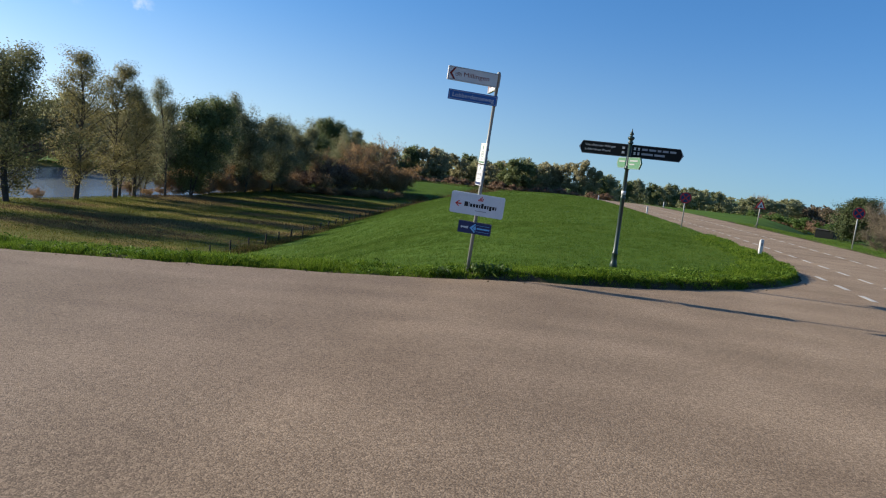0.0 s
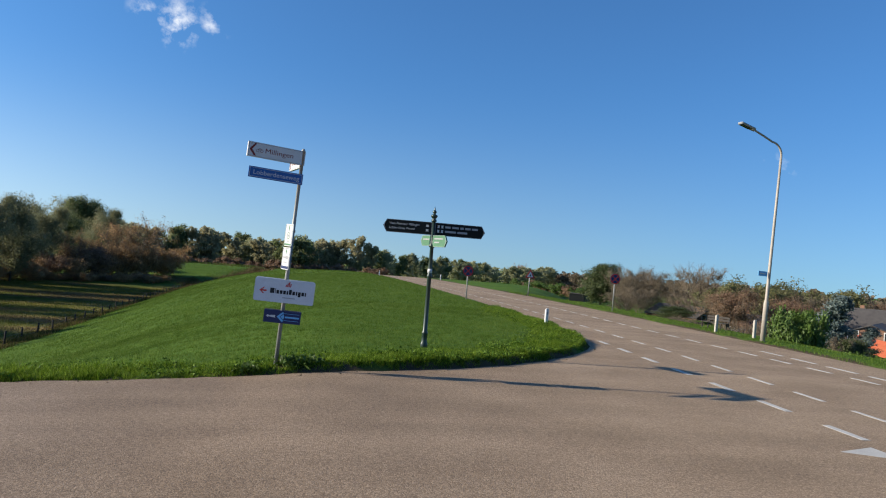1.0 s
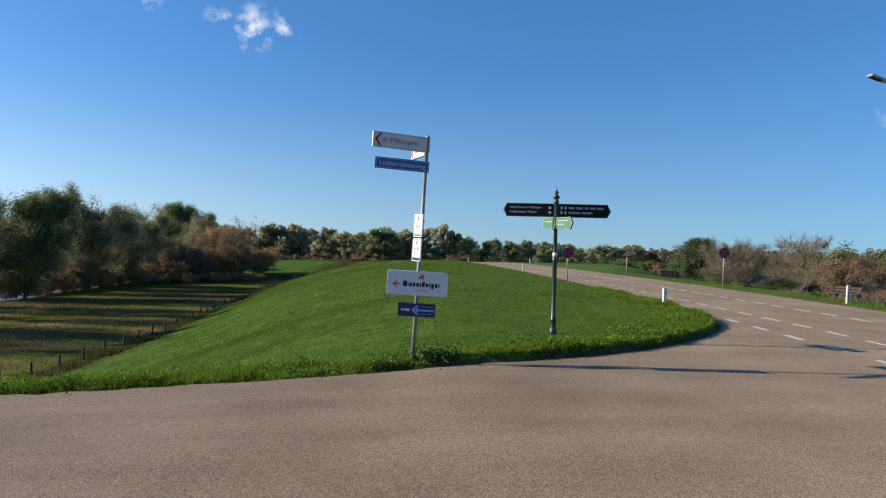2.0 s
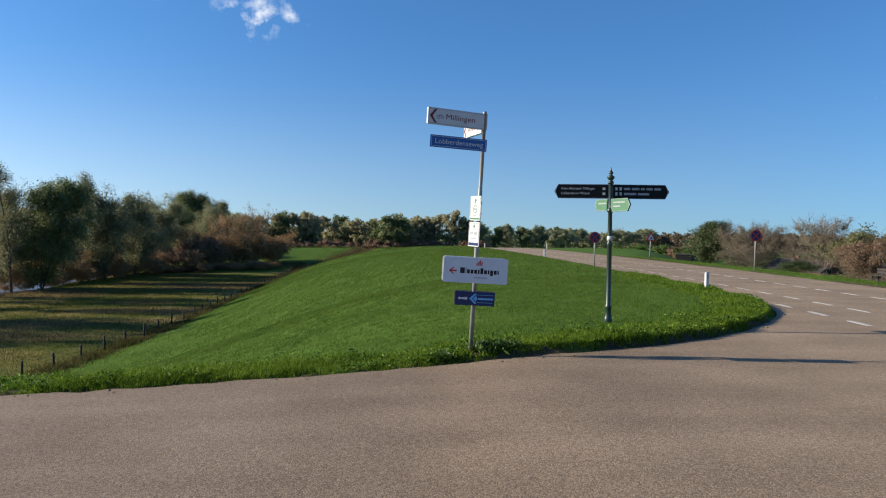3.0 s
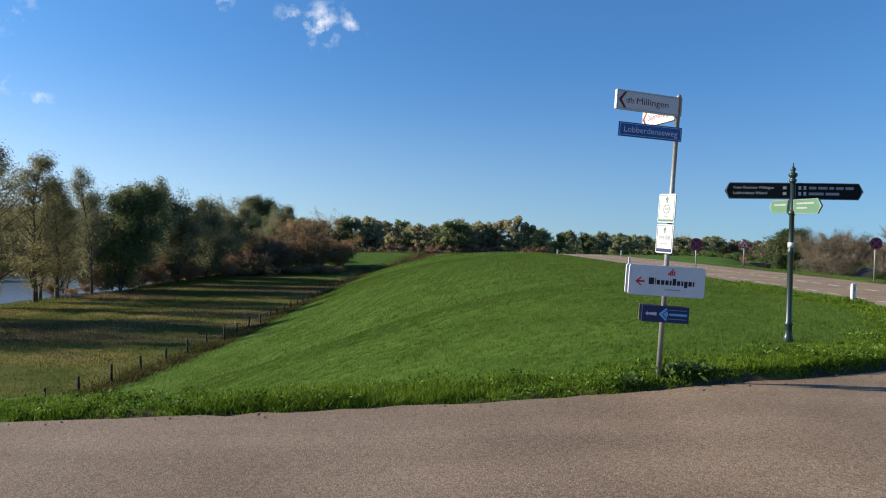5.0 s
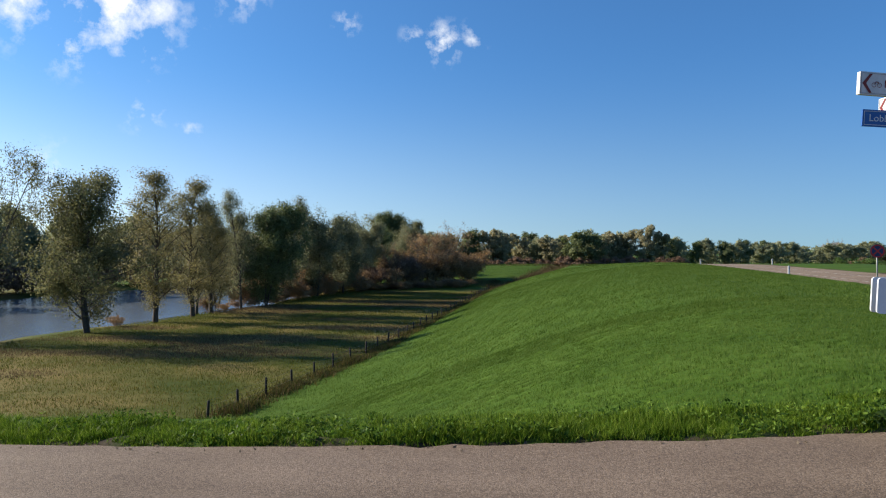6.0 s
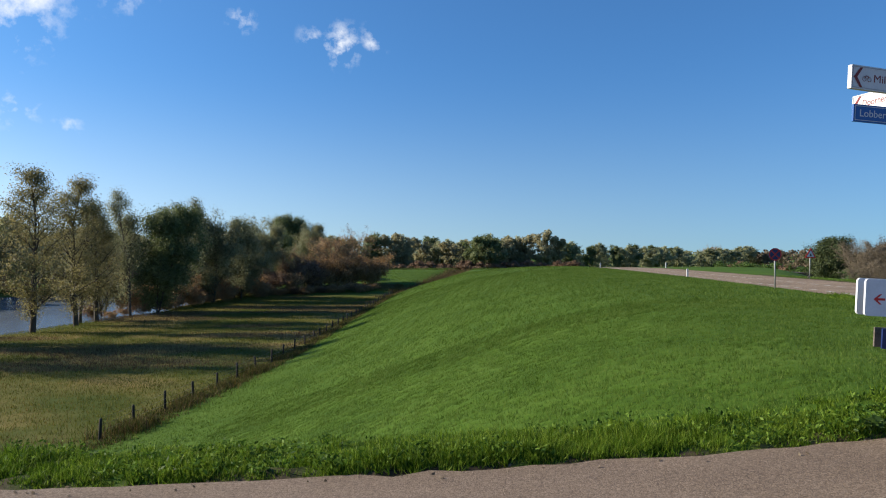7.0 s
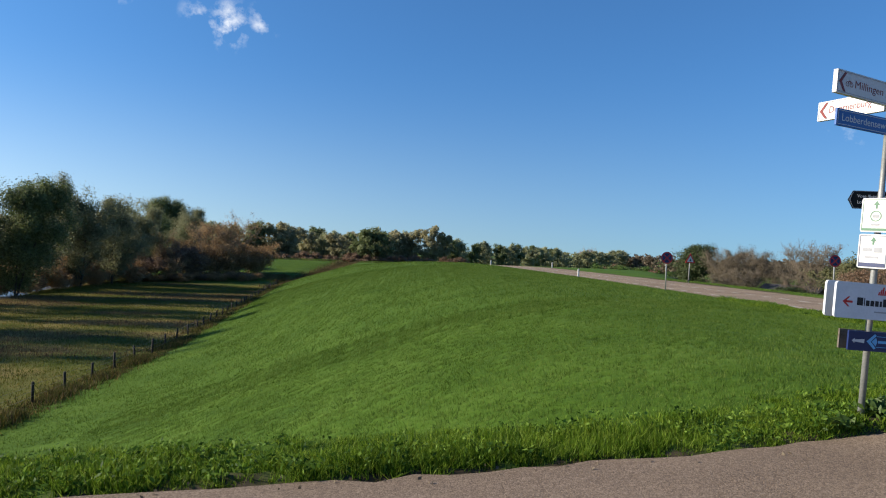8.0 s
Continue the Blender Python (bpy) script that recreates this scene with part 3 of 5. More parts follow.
def make_tree(name, seed, height, spread, leaves, leaf_size, leaf_mat, label, category="tree", stems=1, bare=0.16, limbs=26,
              rise=0.9, clump=0.42, trunk=0.015, twigs=5, shape=0.9, lean=(0, 0), bark="bark", stem_spread=0.25, twig_r=0.01, low=0.6, weep=0.0, face=0.7, sides=4):
    """A tree with stems, limbs, twigs and clumped leaves; it stands at the origin of its empty."""
    rng = np.random.RandomState(seed)
    root = thing(name, pose(0, 0, 0), label, category)
    tv, tf, tips = [], [], []
    for s in range(stems):
        a = 2 * math.pi * (s + rng.uniform(0, 0.6)) / stems
        out = stem_spread if stems > 1 else 0.05
        d = np.array((math.cos(a) * out + lean[0], math.sin(a) * out + lean[1], 1.0))
        h = height * (rng.uniform(0.8, 1.0) if s else 1.0)
        stem = limb(rng, (0.12 * stems * math.cos(a) * 0.5, 0.12 * stems * math.sin(a) * 0.5, -0.15), d / np.linalg.norm(d), h * 0.97, 10, 0.03, 0.06)
        r0 = trunk * height / math.sqrt(stems)
        tube(tv, tf, stem, [r0 * (1 - 0.93 * (i / 10) ** 0.8) + 0.01 for i in range(11)], sides + 2)
        per = limbs // stems
        for k in range(per):
            f = bare + (0.97 - bare) * (k + rng.uniform(0, 1)) / per
            p = stem[0] + 0
            q = f * 10
            i = min(int(q), 9)
            p = stem[i] + (stem[i + 1] - stem[i]) * (q - i)
            az = rng.uniform(0, 2 * math.pi)
            g = (f - bare) / (1 - bare)
            reach = spread * (math.sin(math.pi * min(1, 0.18 + 0.80 * g ** shape)) ** 0.75) * rng.uniform(0.5, 1.2)
            up = rise * rng.uniform(0.6, 1.3)
            dd = np.array((math.cos(az), math.sin(az), up))
            br = limb(rng, p, dd / np.linalg.norm(dd), reach * math.hypot(1, up * 0.6), 6, 0.02, 0.13)
            rb = max(0.012, r0 * 0.36 * (1 - 0.75 * g))
            tube(tv, tf, br, [rb * (1 - 0.85 * j / 6) + 0.006 for j in range(7)], sides)
            for j in range(2, 7):
                tips.append((br[j], 0.55 + 0.08 * j))
            for _ in range(twigs):
                j = rng.randint(2, 6)
                td = rng.normal(size=3) * 0.8 + (br[j] - br[j - 1]) / (np.linalg.norm(br[j] - br[j - 1]) + 1e-9) + np.array((0, 0, 0.35))
                tw = limb(rng, br[j], td / np.linalg.norm(td), reach * rng.uniform(0.25, 0.5), 3, 0.0, 0.15)
                tube(tv, tf, tw, [twig_r * 1.6, twig_r * 1.3, twig_r, twig_r * 0.6], 3)
                tips += [(tw[2], 0.9), (tw[3], 1.0)]
        tips.append((stem[-1], 0.8))
    c = None
    if leaves:
        t = np.array([p for p, _ in tips])
        w = np.array([q for _, q in tips])
        w = w * rng.uniform(0.05, 1.0, len(w)) ** 1.3 * (low + (1 - low) * smooth(0.05, 0.5, t[:, 2] / height))
        pick = rng.choice(len(t), leaves, p=w / w.sum())
        puff = np.clip(rng.normal(0, 0.75, (leaves, 3)), -1.25, 1.25) * clump * np.array((1, 1, 0.8))
        puff[:, 2] -= weep * np.abs(rng.normal(0, 1, leaves))
        c = t[pick] + puff
        heart = c - np.array((0, 0, 0.42 * height))
        facing = 0.75 * puff / (np.linalg.norm(puff, axis=1)[:, None] + 1e-6) + 0.75 * heart / (np.linalg.norm(heart, axis=1)[:, None] + 1e-6)
        c[:, 2] = np.maximum(c[:, 2], 0.1)
    tv = np.array(tv)
    ref = c if c is not None else tv
    kz = height / np.percentile(ref[:, 2], 99.3)
    kr = spread / np.percentile(np.hypot(ref[:, 0], ref[:, 1]), 95)
    k = np.array((kr, kr, kz))
    tv[:, 2] = np.where(tv[:, 2] > 0, tv[:, 2], tv[:, 2] / kz)
    mesh_object("trunk", tv * k, tf, M[bark], root, smooth=True)
    if leaves:
        quads_object("crown", leaf_tris(rng, c * k, facing, leaf_size, face), M[leaf_mat], root, count=3)
    SIZES[root.name] = (height, spread)
    return root


def stand(ob, x, y, turn=0.0, size=1.0, z=None, first=False, tall=1.0):
    zz = float(ground_z(np.array(x, float), np.array(y, float))) if z is None else z
    m = pose(x, y, zz - 0.05, 0, 0, turn) @ Matrix.Diagonal((size, size, size * tall, 1))
    if first:
        ob.matrix_world = m
        return ob
    k = ob.scale        # the copy takes over the first one's scale: take it out again
    return copy_thing(ob, m @ Matrix.Diagonal((1 / k.x, 1 / k.y, 1 / k.z, 1)))


# ---------- road markings ----------
def paint_strip(name, pts, parent, label=""):
    """A thin painted patch on the road, 4 mm proud, from its corners."""
    bm = bmesh.new()
    lo = [bm.verts.new((x, y, float(road_z(x, y)) + 0.001)) for x, y in pts]
    hi = [bm.verts.new((x, y, float(road_z(x, y)) + 0.005)) for x, y in pts]
    bm.faces.new(hi)
    k = len(pts)
    for i in range(k):
        bm.faces.new((lo[i], lo[(i + 1) % k], hi[(i + 1) % k], hi[i]))
    bmesh.ops.recalc_face_normals(bm, faces=bm.faces[:])
    return part(name, bm, M["paint"], parent, label)


def dash_line(fx, y0, y1, period, length, width):
    y = y0
    while y < y1:
        a, b = float(fx(y)), float(fx(y + length))
        paint_strip("dash", [(a - width / 2, y), (a + width / 2, y), (b + width / 2, y + length), (b - width / 2, y + length)], road)
        y += period


dash_line(lambda y: 5.22 + 0.04 * y, -12.43, 4.4, 1.655, 0.80, 0.12)
dash_line(lambda y: 6.54 + 0.05 * min(y, 3) + float(bend(y)), -10.96, 70, 1.57, 0.86, 0.085)
dash_line(lambda y: 9.38 - 0.03 * min(max(y, 0), 10) + float(bend(y)), -9.16, 70, 1.41, 0.82, 0.085)
dash_line(lambda y: 10.15 + 0.02 * y, -3.4, 4.2, 1.45, 1.05, 0.11)
for i in range(5):
    y = -6.45 - 0.85 * i
    paint_strip("give_way_tooth", [(4.15, y), (4.75, y - 0.27), (4.75, y + 0.27)], road)


# ---------- signs and posts ----------
def rounded(x0, x1, z0, z1, r=0.015, n=3):
    pts = []
    for cx, cz, a0 in ((x1 - r, z1 - r, 0), (x0 + r, z1 - r, 90), (x0 + r, z0 + r, 180), (x1 - r, z0 + r, 270)):
        for i in range(n + 1):
            a = radians(a0 + 90 * i / n)
            pts.append((cx + r * math.cos(a), cz + r * math.sin(a)))
    return pts


def plate(name, parent, m, x0, x1, z0, z1, y0, y1, material, label="", r=0.015):
    bm = bmesh.new()
    prism(bm, rounded(x0, x1, z0, z1, r), y0, y1, m)
    return part(name, bm, material, parent, label)


def flat(name, parent, m, outline, y, material, label=""):
    bm = bmesh.new()
    prism(bm, outline, y - 0.0012, y + 0.0004, m)
    return part(name, bm, material, parent, label)


def bar(name, parent, m, x0, x1, z0, z1, y, material, label=""):
    return flat(name, parent, m, [(x0, z0), (x1, z0), (x1, z1), (x0, z1)], y, material, label)


def frame_outline(parent, m, x0, x1, z0, z1, w, y, material, name="border"):
    bm = bmesh.new()
    for a in ((x0, x1, z0, z0 + w), (x0, x1, z1 - w, z1), (x0, x0 + w, z0 + w, z1 - w), (x1 - w, x1, z0 + w, z1 - w)):
        prism(bm, [(a[0], a[2]), (a[1], a[2]), (a[1], a[3]), (a[0], a[3])], y - 0.0012, y + 0.0004, m)
    return part(name, bm, material, parent)


def ring(parent, m, cx, cz, r0, r1, y, material, name, sides=24):
    bm = bmesh.new()
    inner, outer = [], []
    for i in range(sides):
        a = 2 * math.pi * i / sides
        inner.append(bm.verts.new(m @ Vector((cx + r0 * math.cos(a), y, cz + r0 * math.sin(a)))))
        outer.append(bm.verts.new(m @ Vector((cx + r1 * math.cos(a), y, cz + r1 * math.sin(a)))))
    for i in range(sides):
        j = (i + 1) % sides
        bm.faces.new((inner[i], outer[i], outer[j], inner[j]))
    ob = part(name, bm, material, parent)
    return ob


def clamp_band(parent, m, z, r=0.030):
    bm = bmesh.new()
    lathe(bm, [(r, z - 0.02), (r + 0.008, z - 0.018), (r + 0.008, z + 0.018), (r, z + 0.02)], 14, m)
    add_box(bm, 0, r + 0.012, z, 0.02, 0.03, 0.03, 0.003, m)
    return part("clamp", bm, M["steel"], parent, "grey steel pole clamp")


def finger_plate(post, m, x0, x1, z0, z1, words, bicycle):
    """White cycle-route board that points away from the pole, with a red chevron at its free end."""
    board = plate("direction_board", post, m, x0, x1, z0, z1, -0.022, 0.022, M["white"], "white aluminium cycle direction board", 0.008)
    frame_outline(board, m, x0 + 0.012, x1 - 0.012, z0 + 0.012, z1 - 0.012, 0.005, -0.024, M["grey_print"])
    zc, h = (z0 + z1) / 2, (z1 - z0) / 2 - 0.02
    x = x0 + 0.025
    flat("chevron", board, m, [(x, zc), (x + 0.075, zc + h), (x + 0.105, zc + h), (x + 0.04, zc), (x + 0.105, zc - h), (x + 0.075, zc - h)], -0.0245, M["shaded_red"], "red arrow chevron, coloured dark as in shade")
    if bicycle:
        for cx in (x + 0.125, x + 0.185):
            ring(board, m, cx, zc - 0.012, 0.019, 0.024, -0.0255, M["shaded_red"], "bicycle_wheel_symbol", 14)
        flat("bicycle_frame_symbol", board, m, [(x + 0.125, zc - 0.014), (x + 0.142, zc + 0.022), (x + 0.172, zc + 0.022), (x + 0.185, zc - 0.012), (x + 0.166, zc + 0.014), (x + 0.148, zc + 0.014)], -0.0245, M["shaded_red"])
    text_part("lettering", words, 0.104, m @ pose(x + (0.235 if bicycle else 0.12), -0.0225, zc), M["shaded_red"], board, "red lettering, coloured dark as in shade", width=x1 - x0 - (0.46 if bicycle else 0.3))
    return board


def build_signpost():
    post = thing("signpost", pose(-2.585, -2.70, 0.02, 0.6, 2.9, 0), "leaning galvanised pole carrying seven direction and route boards", "signpost")
    ident = Matrix.Identity(4)
    bm = bmesh.new()
    lathe(bm, [(0.031, -0.25), (0.031, 1.6), (0.031, 1.62), (0.030, 1.62), (0.030, 2.3), (0.027, 2.32), (0.027, 3.36), (0.030, 3.36), (0.030, 3.39), (0.018, 3.41), (0.004, 3.415)], 18)
    part("pole", bm, M["steel"], post)
    for z in (0.74, 0.84, 1.08, 1.28, 1.62, 1.76, 1.98, 2.12, 2.9, 2.99):
        clamp_band(post, ident, z)
    m = pose(0, 0, 0, 0, 0, 23)
    finger_plate(post, m, -0.86, 0.035, 3.15, 3.375, "Millingen", True)
    m = pose(0, 0, 0, 0, 0, -73.5)
    finger_plate(post, m, -0.85, -0.042, 3.115, 3.325, "Doornenburg", False)
    # street name plate
    m = pose(0, 0, 0, 0, 0, 19)
    name_plate = plate("street_name_plate", post, m, -0.80, 0.03, 2.845, 3.01, -0.066, -0.046, M["blue"], "blue enamelled street name plate", 0.006)
    frame_outline(name_plate, m, -0.785, 0.015, 2.859, 2.996, 0.005, -0.0675, M["white"])
    text_part("lettering", "Lobberdenseweg", 0.098, m @ pose(-0.735, -0.0665, 2.927), M["white"], name_plate, "white lettering", width=0.70)
    # two route plates turned towards the side road
    m = pose(0, 0, 0, 0, 0, -62)
    for z, foot, low in ((2.05, M["green_sheet"], False), (1.685, M["navy"], True)):
        pl = plate("route_plate", post, m, -0.145, 0.145, z - 0.172, z + 0.172, -0.062, -0.05, M["white"], "small white cycle route plate", 0.02)
        frame_outline(pl, m, -0.132, 0.132, z - 0.158, z + 0.158, 0.005, -0.0635, foot)
        flat("arrow_symbol", pl, m, [(0, z + 0.145), (0.03, z + 0.10), (0.01, z + 0.105), (0.008, z + 0.065), (-0.008, z + 0.065), (-0.01, z + 0.105), (-0.03, z + 0.10)], -0.064, M["green_sheet"], "green upward arrow")
        if not low:
            ring(pl, m, 0, z - 0.01, 0.045, 0.055, -0.064, M["green_sheet"], "ring_symbol")
            bar("number_bar", pl, m, -0.03, 0.03, z - 0.025, z + 0.005, -0.064, M["grey_print"])
            bar("text_bar", pl, m, -0.04, 0.04, z - 0.105, z - 0.085, -0.064, M["grey_print"])
            bar("foot_band", pl, m, -0.125, 0.125, z - 0.153, z - 0.133, -0.064, foot)
        else:
            bar("text_bar", pl, m, -0.10, -0.01, z + 0.0, z + 0.03, -0.064, M["grey_print"])
            bar("text_bar", pl, m, 0.01, 0.09, z - 0.01, z + 0.04, -0.064, M["grey_print"])
            bar("text_bar", pl, m, -0.07, 0.06, z - 0.07, z - 0.05, -0.064, M["grey_print"])
            bar("foot_band", pl, m, -0.125, 0.125, z - 0.153, z - 0.118, -0.064, foot)
    # company board, one on either side of the pole
    m = pose(0, 0, 0, 0, 0, 5)
    for y0, front in ((-0.085, True), (0.055, False)):
        b = plate("company_board", post, m, -0.462, 0.448, 1.0, 1.36, y0, y0 + 0.03, M["white_back"], "pale grey white company board", 0.03)
        if front:
            y = y0 - 0.001
            flat("arrow_symbol", b, m, [(-0.385, 1.165), (-0.325, 1.215), (-0.305, 1.215), (-0.345, 1.176), (-0.275, 1.176), (-0.275, 1.154), (-0.345, 1.154), (-0.305, 1.115), (-0.325, 1.115)], y, M["red"], "red arrow")
            for x, h in ((0.005, 0.035), (0.028, 0.06), (0.05, 0.085), (0.073, 0.055)):
                flat("emblem_stroke", b, m, [(x - 0.008, 1.25), (x + 0.008, 1.25), (x + 0.014, 1.25 + h), (x - 0.002, 1.25 + h * 0.9)], y, M["red"], "red emblem stroke")
            x = -0.225
            for w, up, dn in ((0.075, 1, 0), (0.02, 1, 0), (0.05, 0, 0), (0.05, 0, 0), (0.05, 0, 0), (0.035, 0, 0), (0.052, 1, 0), (0.05, 0, 0), (0.035, 0, 0), (0.05, 0, 1), (0.05, 0, 0), (0.03, 0, 0)):
                bar("word_stroke", b, m, x, x + w - 0.011, 1.135 - 0.022 * dn, 1.19 + 0.024 * up, y, M["black"], "black word mark stroke")
                x += w * 1.02
            bar("text_bar", b, m, -0.03, 0.16, 1.072, 1.086, y, M["grey_print"])
    # small blue arrow board
    m = pose(0, 0, 0, 0, 0, 4)
    for y0, front in ((-0.08, True), (0.055, False)):
        b = plate("arrow_board", post, m, -0.272, 0.288, 0.685, 0.88, y0, y0 + 0.022, M["navy"] if front else M["wood_post"], "navy blue arrow board" if front else "dull back board", 0.006)
        if front:
            y = y0 - 0.001
            flat("arrow_symbol", b, m, [(-0.235, 0.783), (-0.205, 0.808), (-0.205, 0.793), (-0.1, 0.803), (-0.1, 0.763), (-0.205, 0.773), (-0.205, 0.758)], y, M["white"], "white arrow")
            flat("diamond_symbol", b, m, [(-0.075, 0.783), (0.01, 0.86), (0.03, 0.845), (-0.03, 0.783), (0.03, 0.721), (0.01, 0.706)], y, M["lightblue"], "light blue chevron")
            flat("diamond_core", b, m, [(-0.02, 0.783), (0.025, 0.825), (0.04, 0.783), (0.025, 0.741)], y - 0.0015, M["lightblue"])
            bar("word_bar", b, m, 0.05, 0.265, 0.770, 0.796, y, M["lightblue"])
            for z in (0.728, 0.834):
                bar("line", b, m, 0.035, 0.26, z, z + 0.005, y, M["lightblue"])


def arrow_board(post, m, z0, z1, length, material, edge, name, label):
    """A board that starts at the post and runs out along +x to a point."""
    zc = (z0 + z1) / 2
    out = [(0.03, z0), (length - 0.07, z0), (length, zc), (length - 0.07, z1), (0.03, z1)]
    bm = bmesh.new()
    prism(bm, out, -0.014, 0.014, m)
    b = part(name, bm, material, post, label)
    k = 0.0045
    bm = bmesh.new()
    inn = [(0.03 + 2 * k, z0 + 2 * k), (length - 0.07 - k, z0 + 2 * k), (length - 2.6 * k, zc), (length - 0.07 - k, z1 - 2 * k), (0.03 + 2 * k, z1 - 2 * k)]
    sh = [(0.03 + k, z0 + k), (length - 0.07 - k / 2, z0 + k), (length - 1.3 * k, zc), (length - 0.07 - k / 2, z1 - k), (0.03 + k, z1 - k)]
    for side in (-0.0155, 0.0155):
        a = [bm.verts.new(m @ Vector((x, side, z))) for x, z in inn]
        c = [bm.verts.new(m @ Vector((x, side, z))) for x, z in sh]
        for i in range(5):
            j = (i + 1) % 5
            bm.faces.new((a[i], c[i], c[j], a[j]))
    part("edge_line", bm, edge, b)
    bm = bmesh.new()
    prism(bm, [(length - 0.045, z0 + 0.05), (length - 0.012, zc), (length - 0.045, z1 - 0.05), (length - 0.052, z1 - 0.05), (length - 0.024, zc), (length - 0.052, z0 + 0.05)], -0.016, 0.016, m)
    part("tip_line", bm, edge, b)
    return b


def build_fingerpost():
    post = thing("fingerpost", pose(0, 0, 0.085, 0, 0.4, 0), "dark green cast post with black finger boards and finial", "signpost")
    bm = bmesh.new()
    lathe(bm, [(0.075, -0.2), (0.075, 0.10), (0.07, 0.13), (0.058, 0.16), (0.055, 0.30), (0.062, 0.31), (0.062, 0.34), (0.045, 0.37), (0.042, 1.42), (0.052, 1.44), (0.052, 1.47),
               (0.040, 1.50), (0.036, 2.02), (0.056, 2.04), (0.062, 2.06), (0.05, 2.09), (0.034, 2.11), (0.034, 2.55)], 18)
    part("pole", bm, M["post_green"], post)
    bm = bmesh.new()
    lathe(bm, [(0.05, 2.54), (0.055, 2.56), (0.05, 2.585), (0.03, 2.60), (0.05, 2.62), (0.068, 2.65), (0.062, 2.675), (0.03, 2.69), (0.024, 2.705), (0.042, 2.73), (0.036, 2.755), (0.016, 2.775), (0.012, 2.80), (0.003, 2.845)], 16)
    part("finial", bm, M["post_green"], post)
    bm = bmesh.new()
    lathe(bm, [(0.047, 1.52), (0.047, 1.6)], 16)
    part("sticker", bm, M["white"], post, "torn white sticker round the post")
    z0, z1 = 2.275, 2.53
    right = arrow_board(post, pose(0, 0, 0, 0, 0, -1.5), z0, z1, 1.04, M["board_black"], M["grey_print"], "finger_board", "black finger board with white edge line")
    m = pose(0, 0, 0, 0, 0, -1.5)
    for i, z in enumerate((2.45, 2.36)):
        for x in (0.075, 0.15):
            flat("pictogram", right, m, [(x, z - 0.025), (x + 0.05, z - 0.025), (x + 0.04, z), (x + 0.05, z + 0.028), (x, z + 0.028), (x + 0.012, z)], -0.0155, M["white"])
        x = 0.235
        for w in ((0.11, 0.135, 0.07, 0.11, 0.12) if i == 0 else (0.22, 0.2)):
            bar("word_bar", right, m, x, x + w, z - 0.018, z + 0.022, -0.0155, M["grey_print"])
            x += w + 0.028
    left = arrow_board(post, pose(0, 0, 0, 0, 0, 173.5), z0, z1, 1.0, M["board_black"], M["grey_print"], "finger_board", "black finger board with white edge line")
    m = pose(0, 0, 0, 0, 0, -6.5)
    text_part("lettering", "Voet-/fietsveer Millingen", 0.062, m @ pose(-0.88, -0.0155, 2.452), M["white"], left, width=0.60)
    text_part("lettering", "Lobberdense Waard", 0.062, m @ pose(-0.88, -0.0155, 2.366), M["white"], left, width=0.50)
    for z in (2.36, 2.45):
        flat("pictogram", left, m, [(-0.15, z - 0.02), (-0.09, z - 0.02), (-0.10, z + 0.01), (-0.09, z + 0.022), (-0.15, z + 0.022), (-0.14, z)], -0.0155, M["white"])
    g = arrow_board(post, pose(0, 0, 0, 0, 0, -66), 2.02 + 0.02, 2.02 + 0.25, 0.56, M["green_sheet"], M["grey_print"], "route_board", "small green cycle route board")
    m = pose(0, 0, 0, 0, 0, -66)
    bar("text_bar", g, m, 0.1, 0.42, 2.19, 2.215, -0.0155, M["grey_print"])
    bar("text_bar", g, m, 0.1, 0.3, 2.12, 2.145, -0.0155, M["grey_print"])
    g = arrow_board(post, pose(0, 0, 0, 0, 0, 114), 2.02 + 0.04, 2.02 + 0.25, 0.45, M["green_sheet"], M["grey_print"], "route_board", "small green cycle route board")
    m = pose(0, 0, 0, 0, 0, 114)
    bar("text_bar", g, m, 0.1, 0.34, 2.18, 2.205, 0.0165, M["grey_print"])


def build_no_stopping(x, y, turn, height, lean=0.0):
    z = float(ground_z(np.array(x), np.array(y)))
    s = thing("no_stopping_sign", pose(x, y, z, 0, lean, turn), "round blue no-stopping sign with red rim on steel pole", "traffic sign", "no-stopping signs along the road")
    bm = bmesh.new()
    lathe(bm, [(0.03, -0.2), (0.03, height + 0.25), (0.01, height + 0.26)], 12)
    part("pole", bm, M["steel"], s)
    I = Matrix.Identity(4)
    r = 0.27
    disc = [(r * math.cos(a * math.pi / 16), height + r * math.sin(a * math.pi / 16)) for a in range(32)]
    bm = bmesh.new()
    prism(bm, disc, -0.05, -0.034)
    d = part("disc", bm, M["navy"], s, "blue sign disc")
    ring(d, I, 0, height, 0.215, 0.262, -0.0515, M["red"], "rim", 32)
    for a in (45, 135):
        rot = pose(0, 0, height, 0, a, 0)
        bar("cross_bar", d, rot, -0.22, 0.22, -0.022, 0.022, -0.0515 - (a > 90) * 0.002, M["red"], "red diagonal bar")
    return s


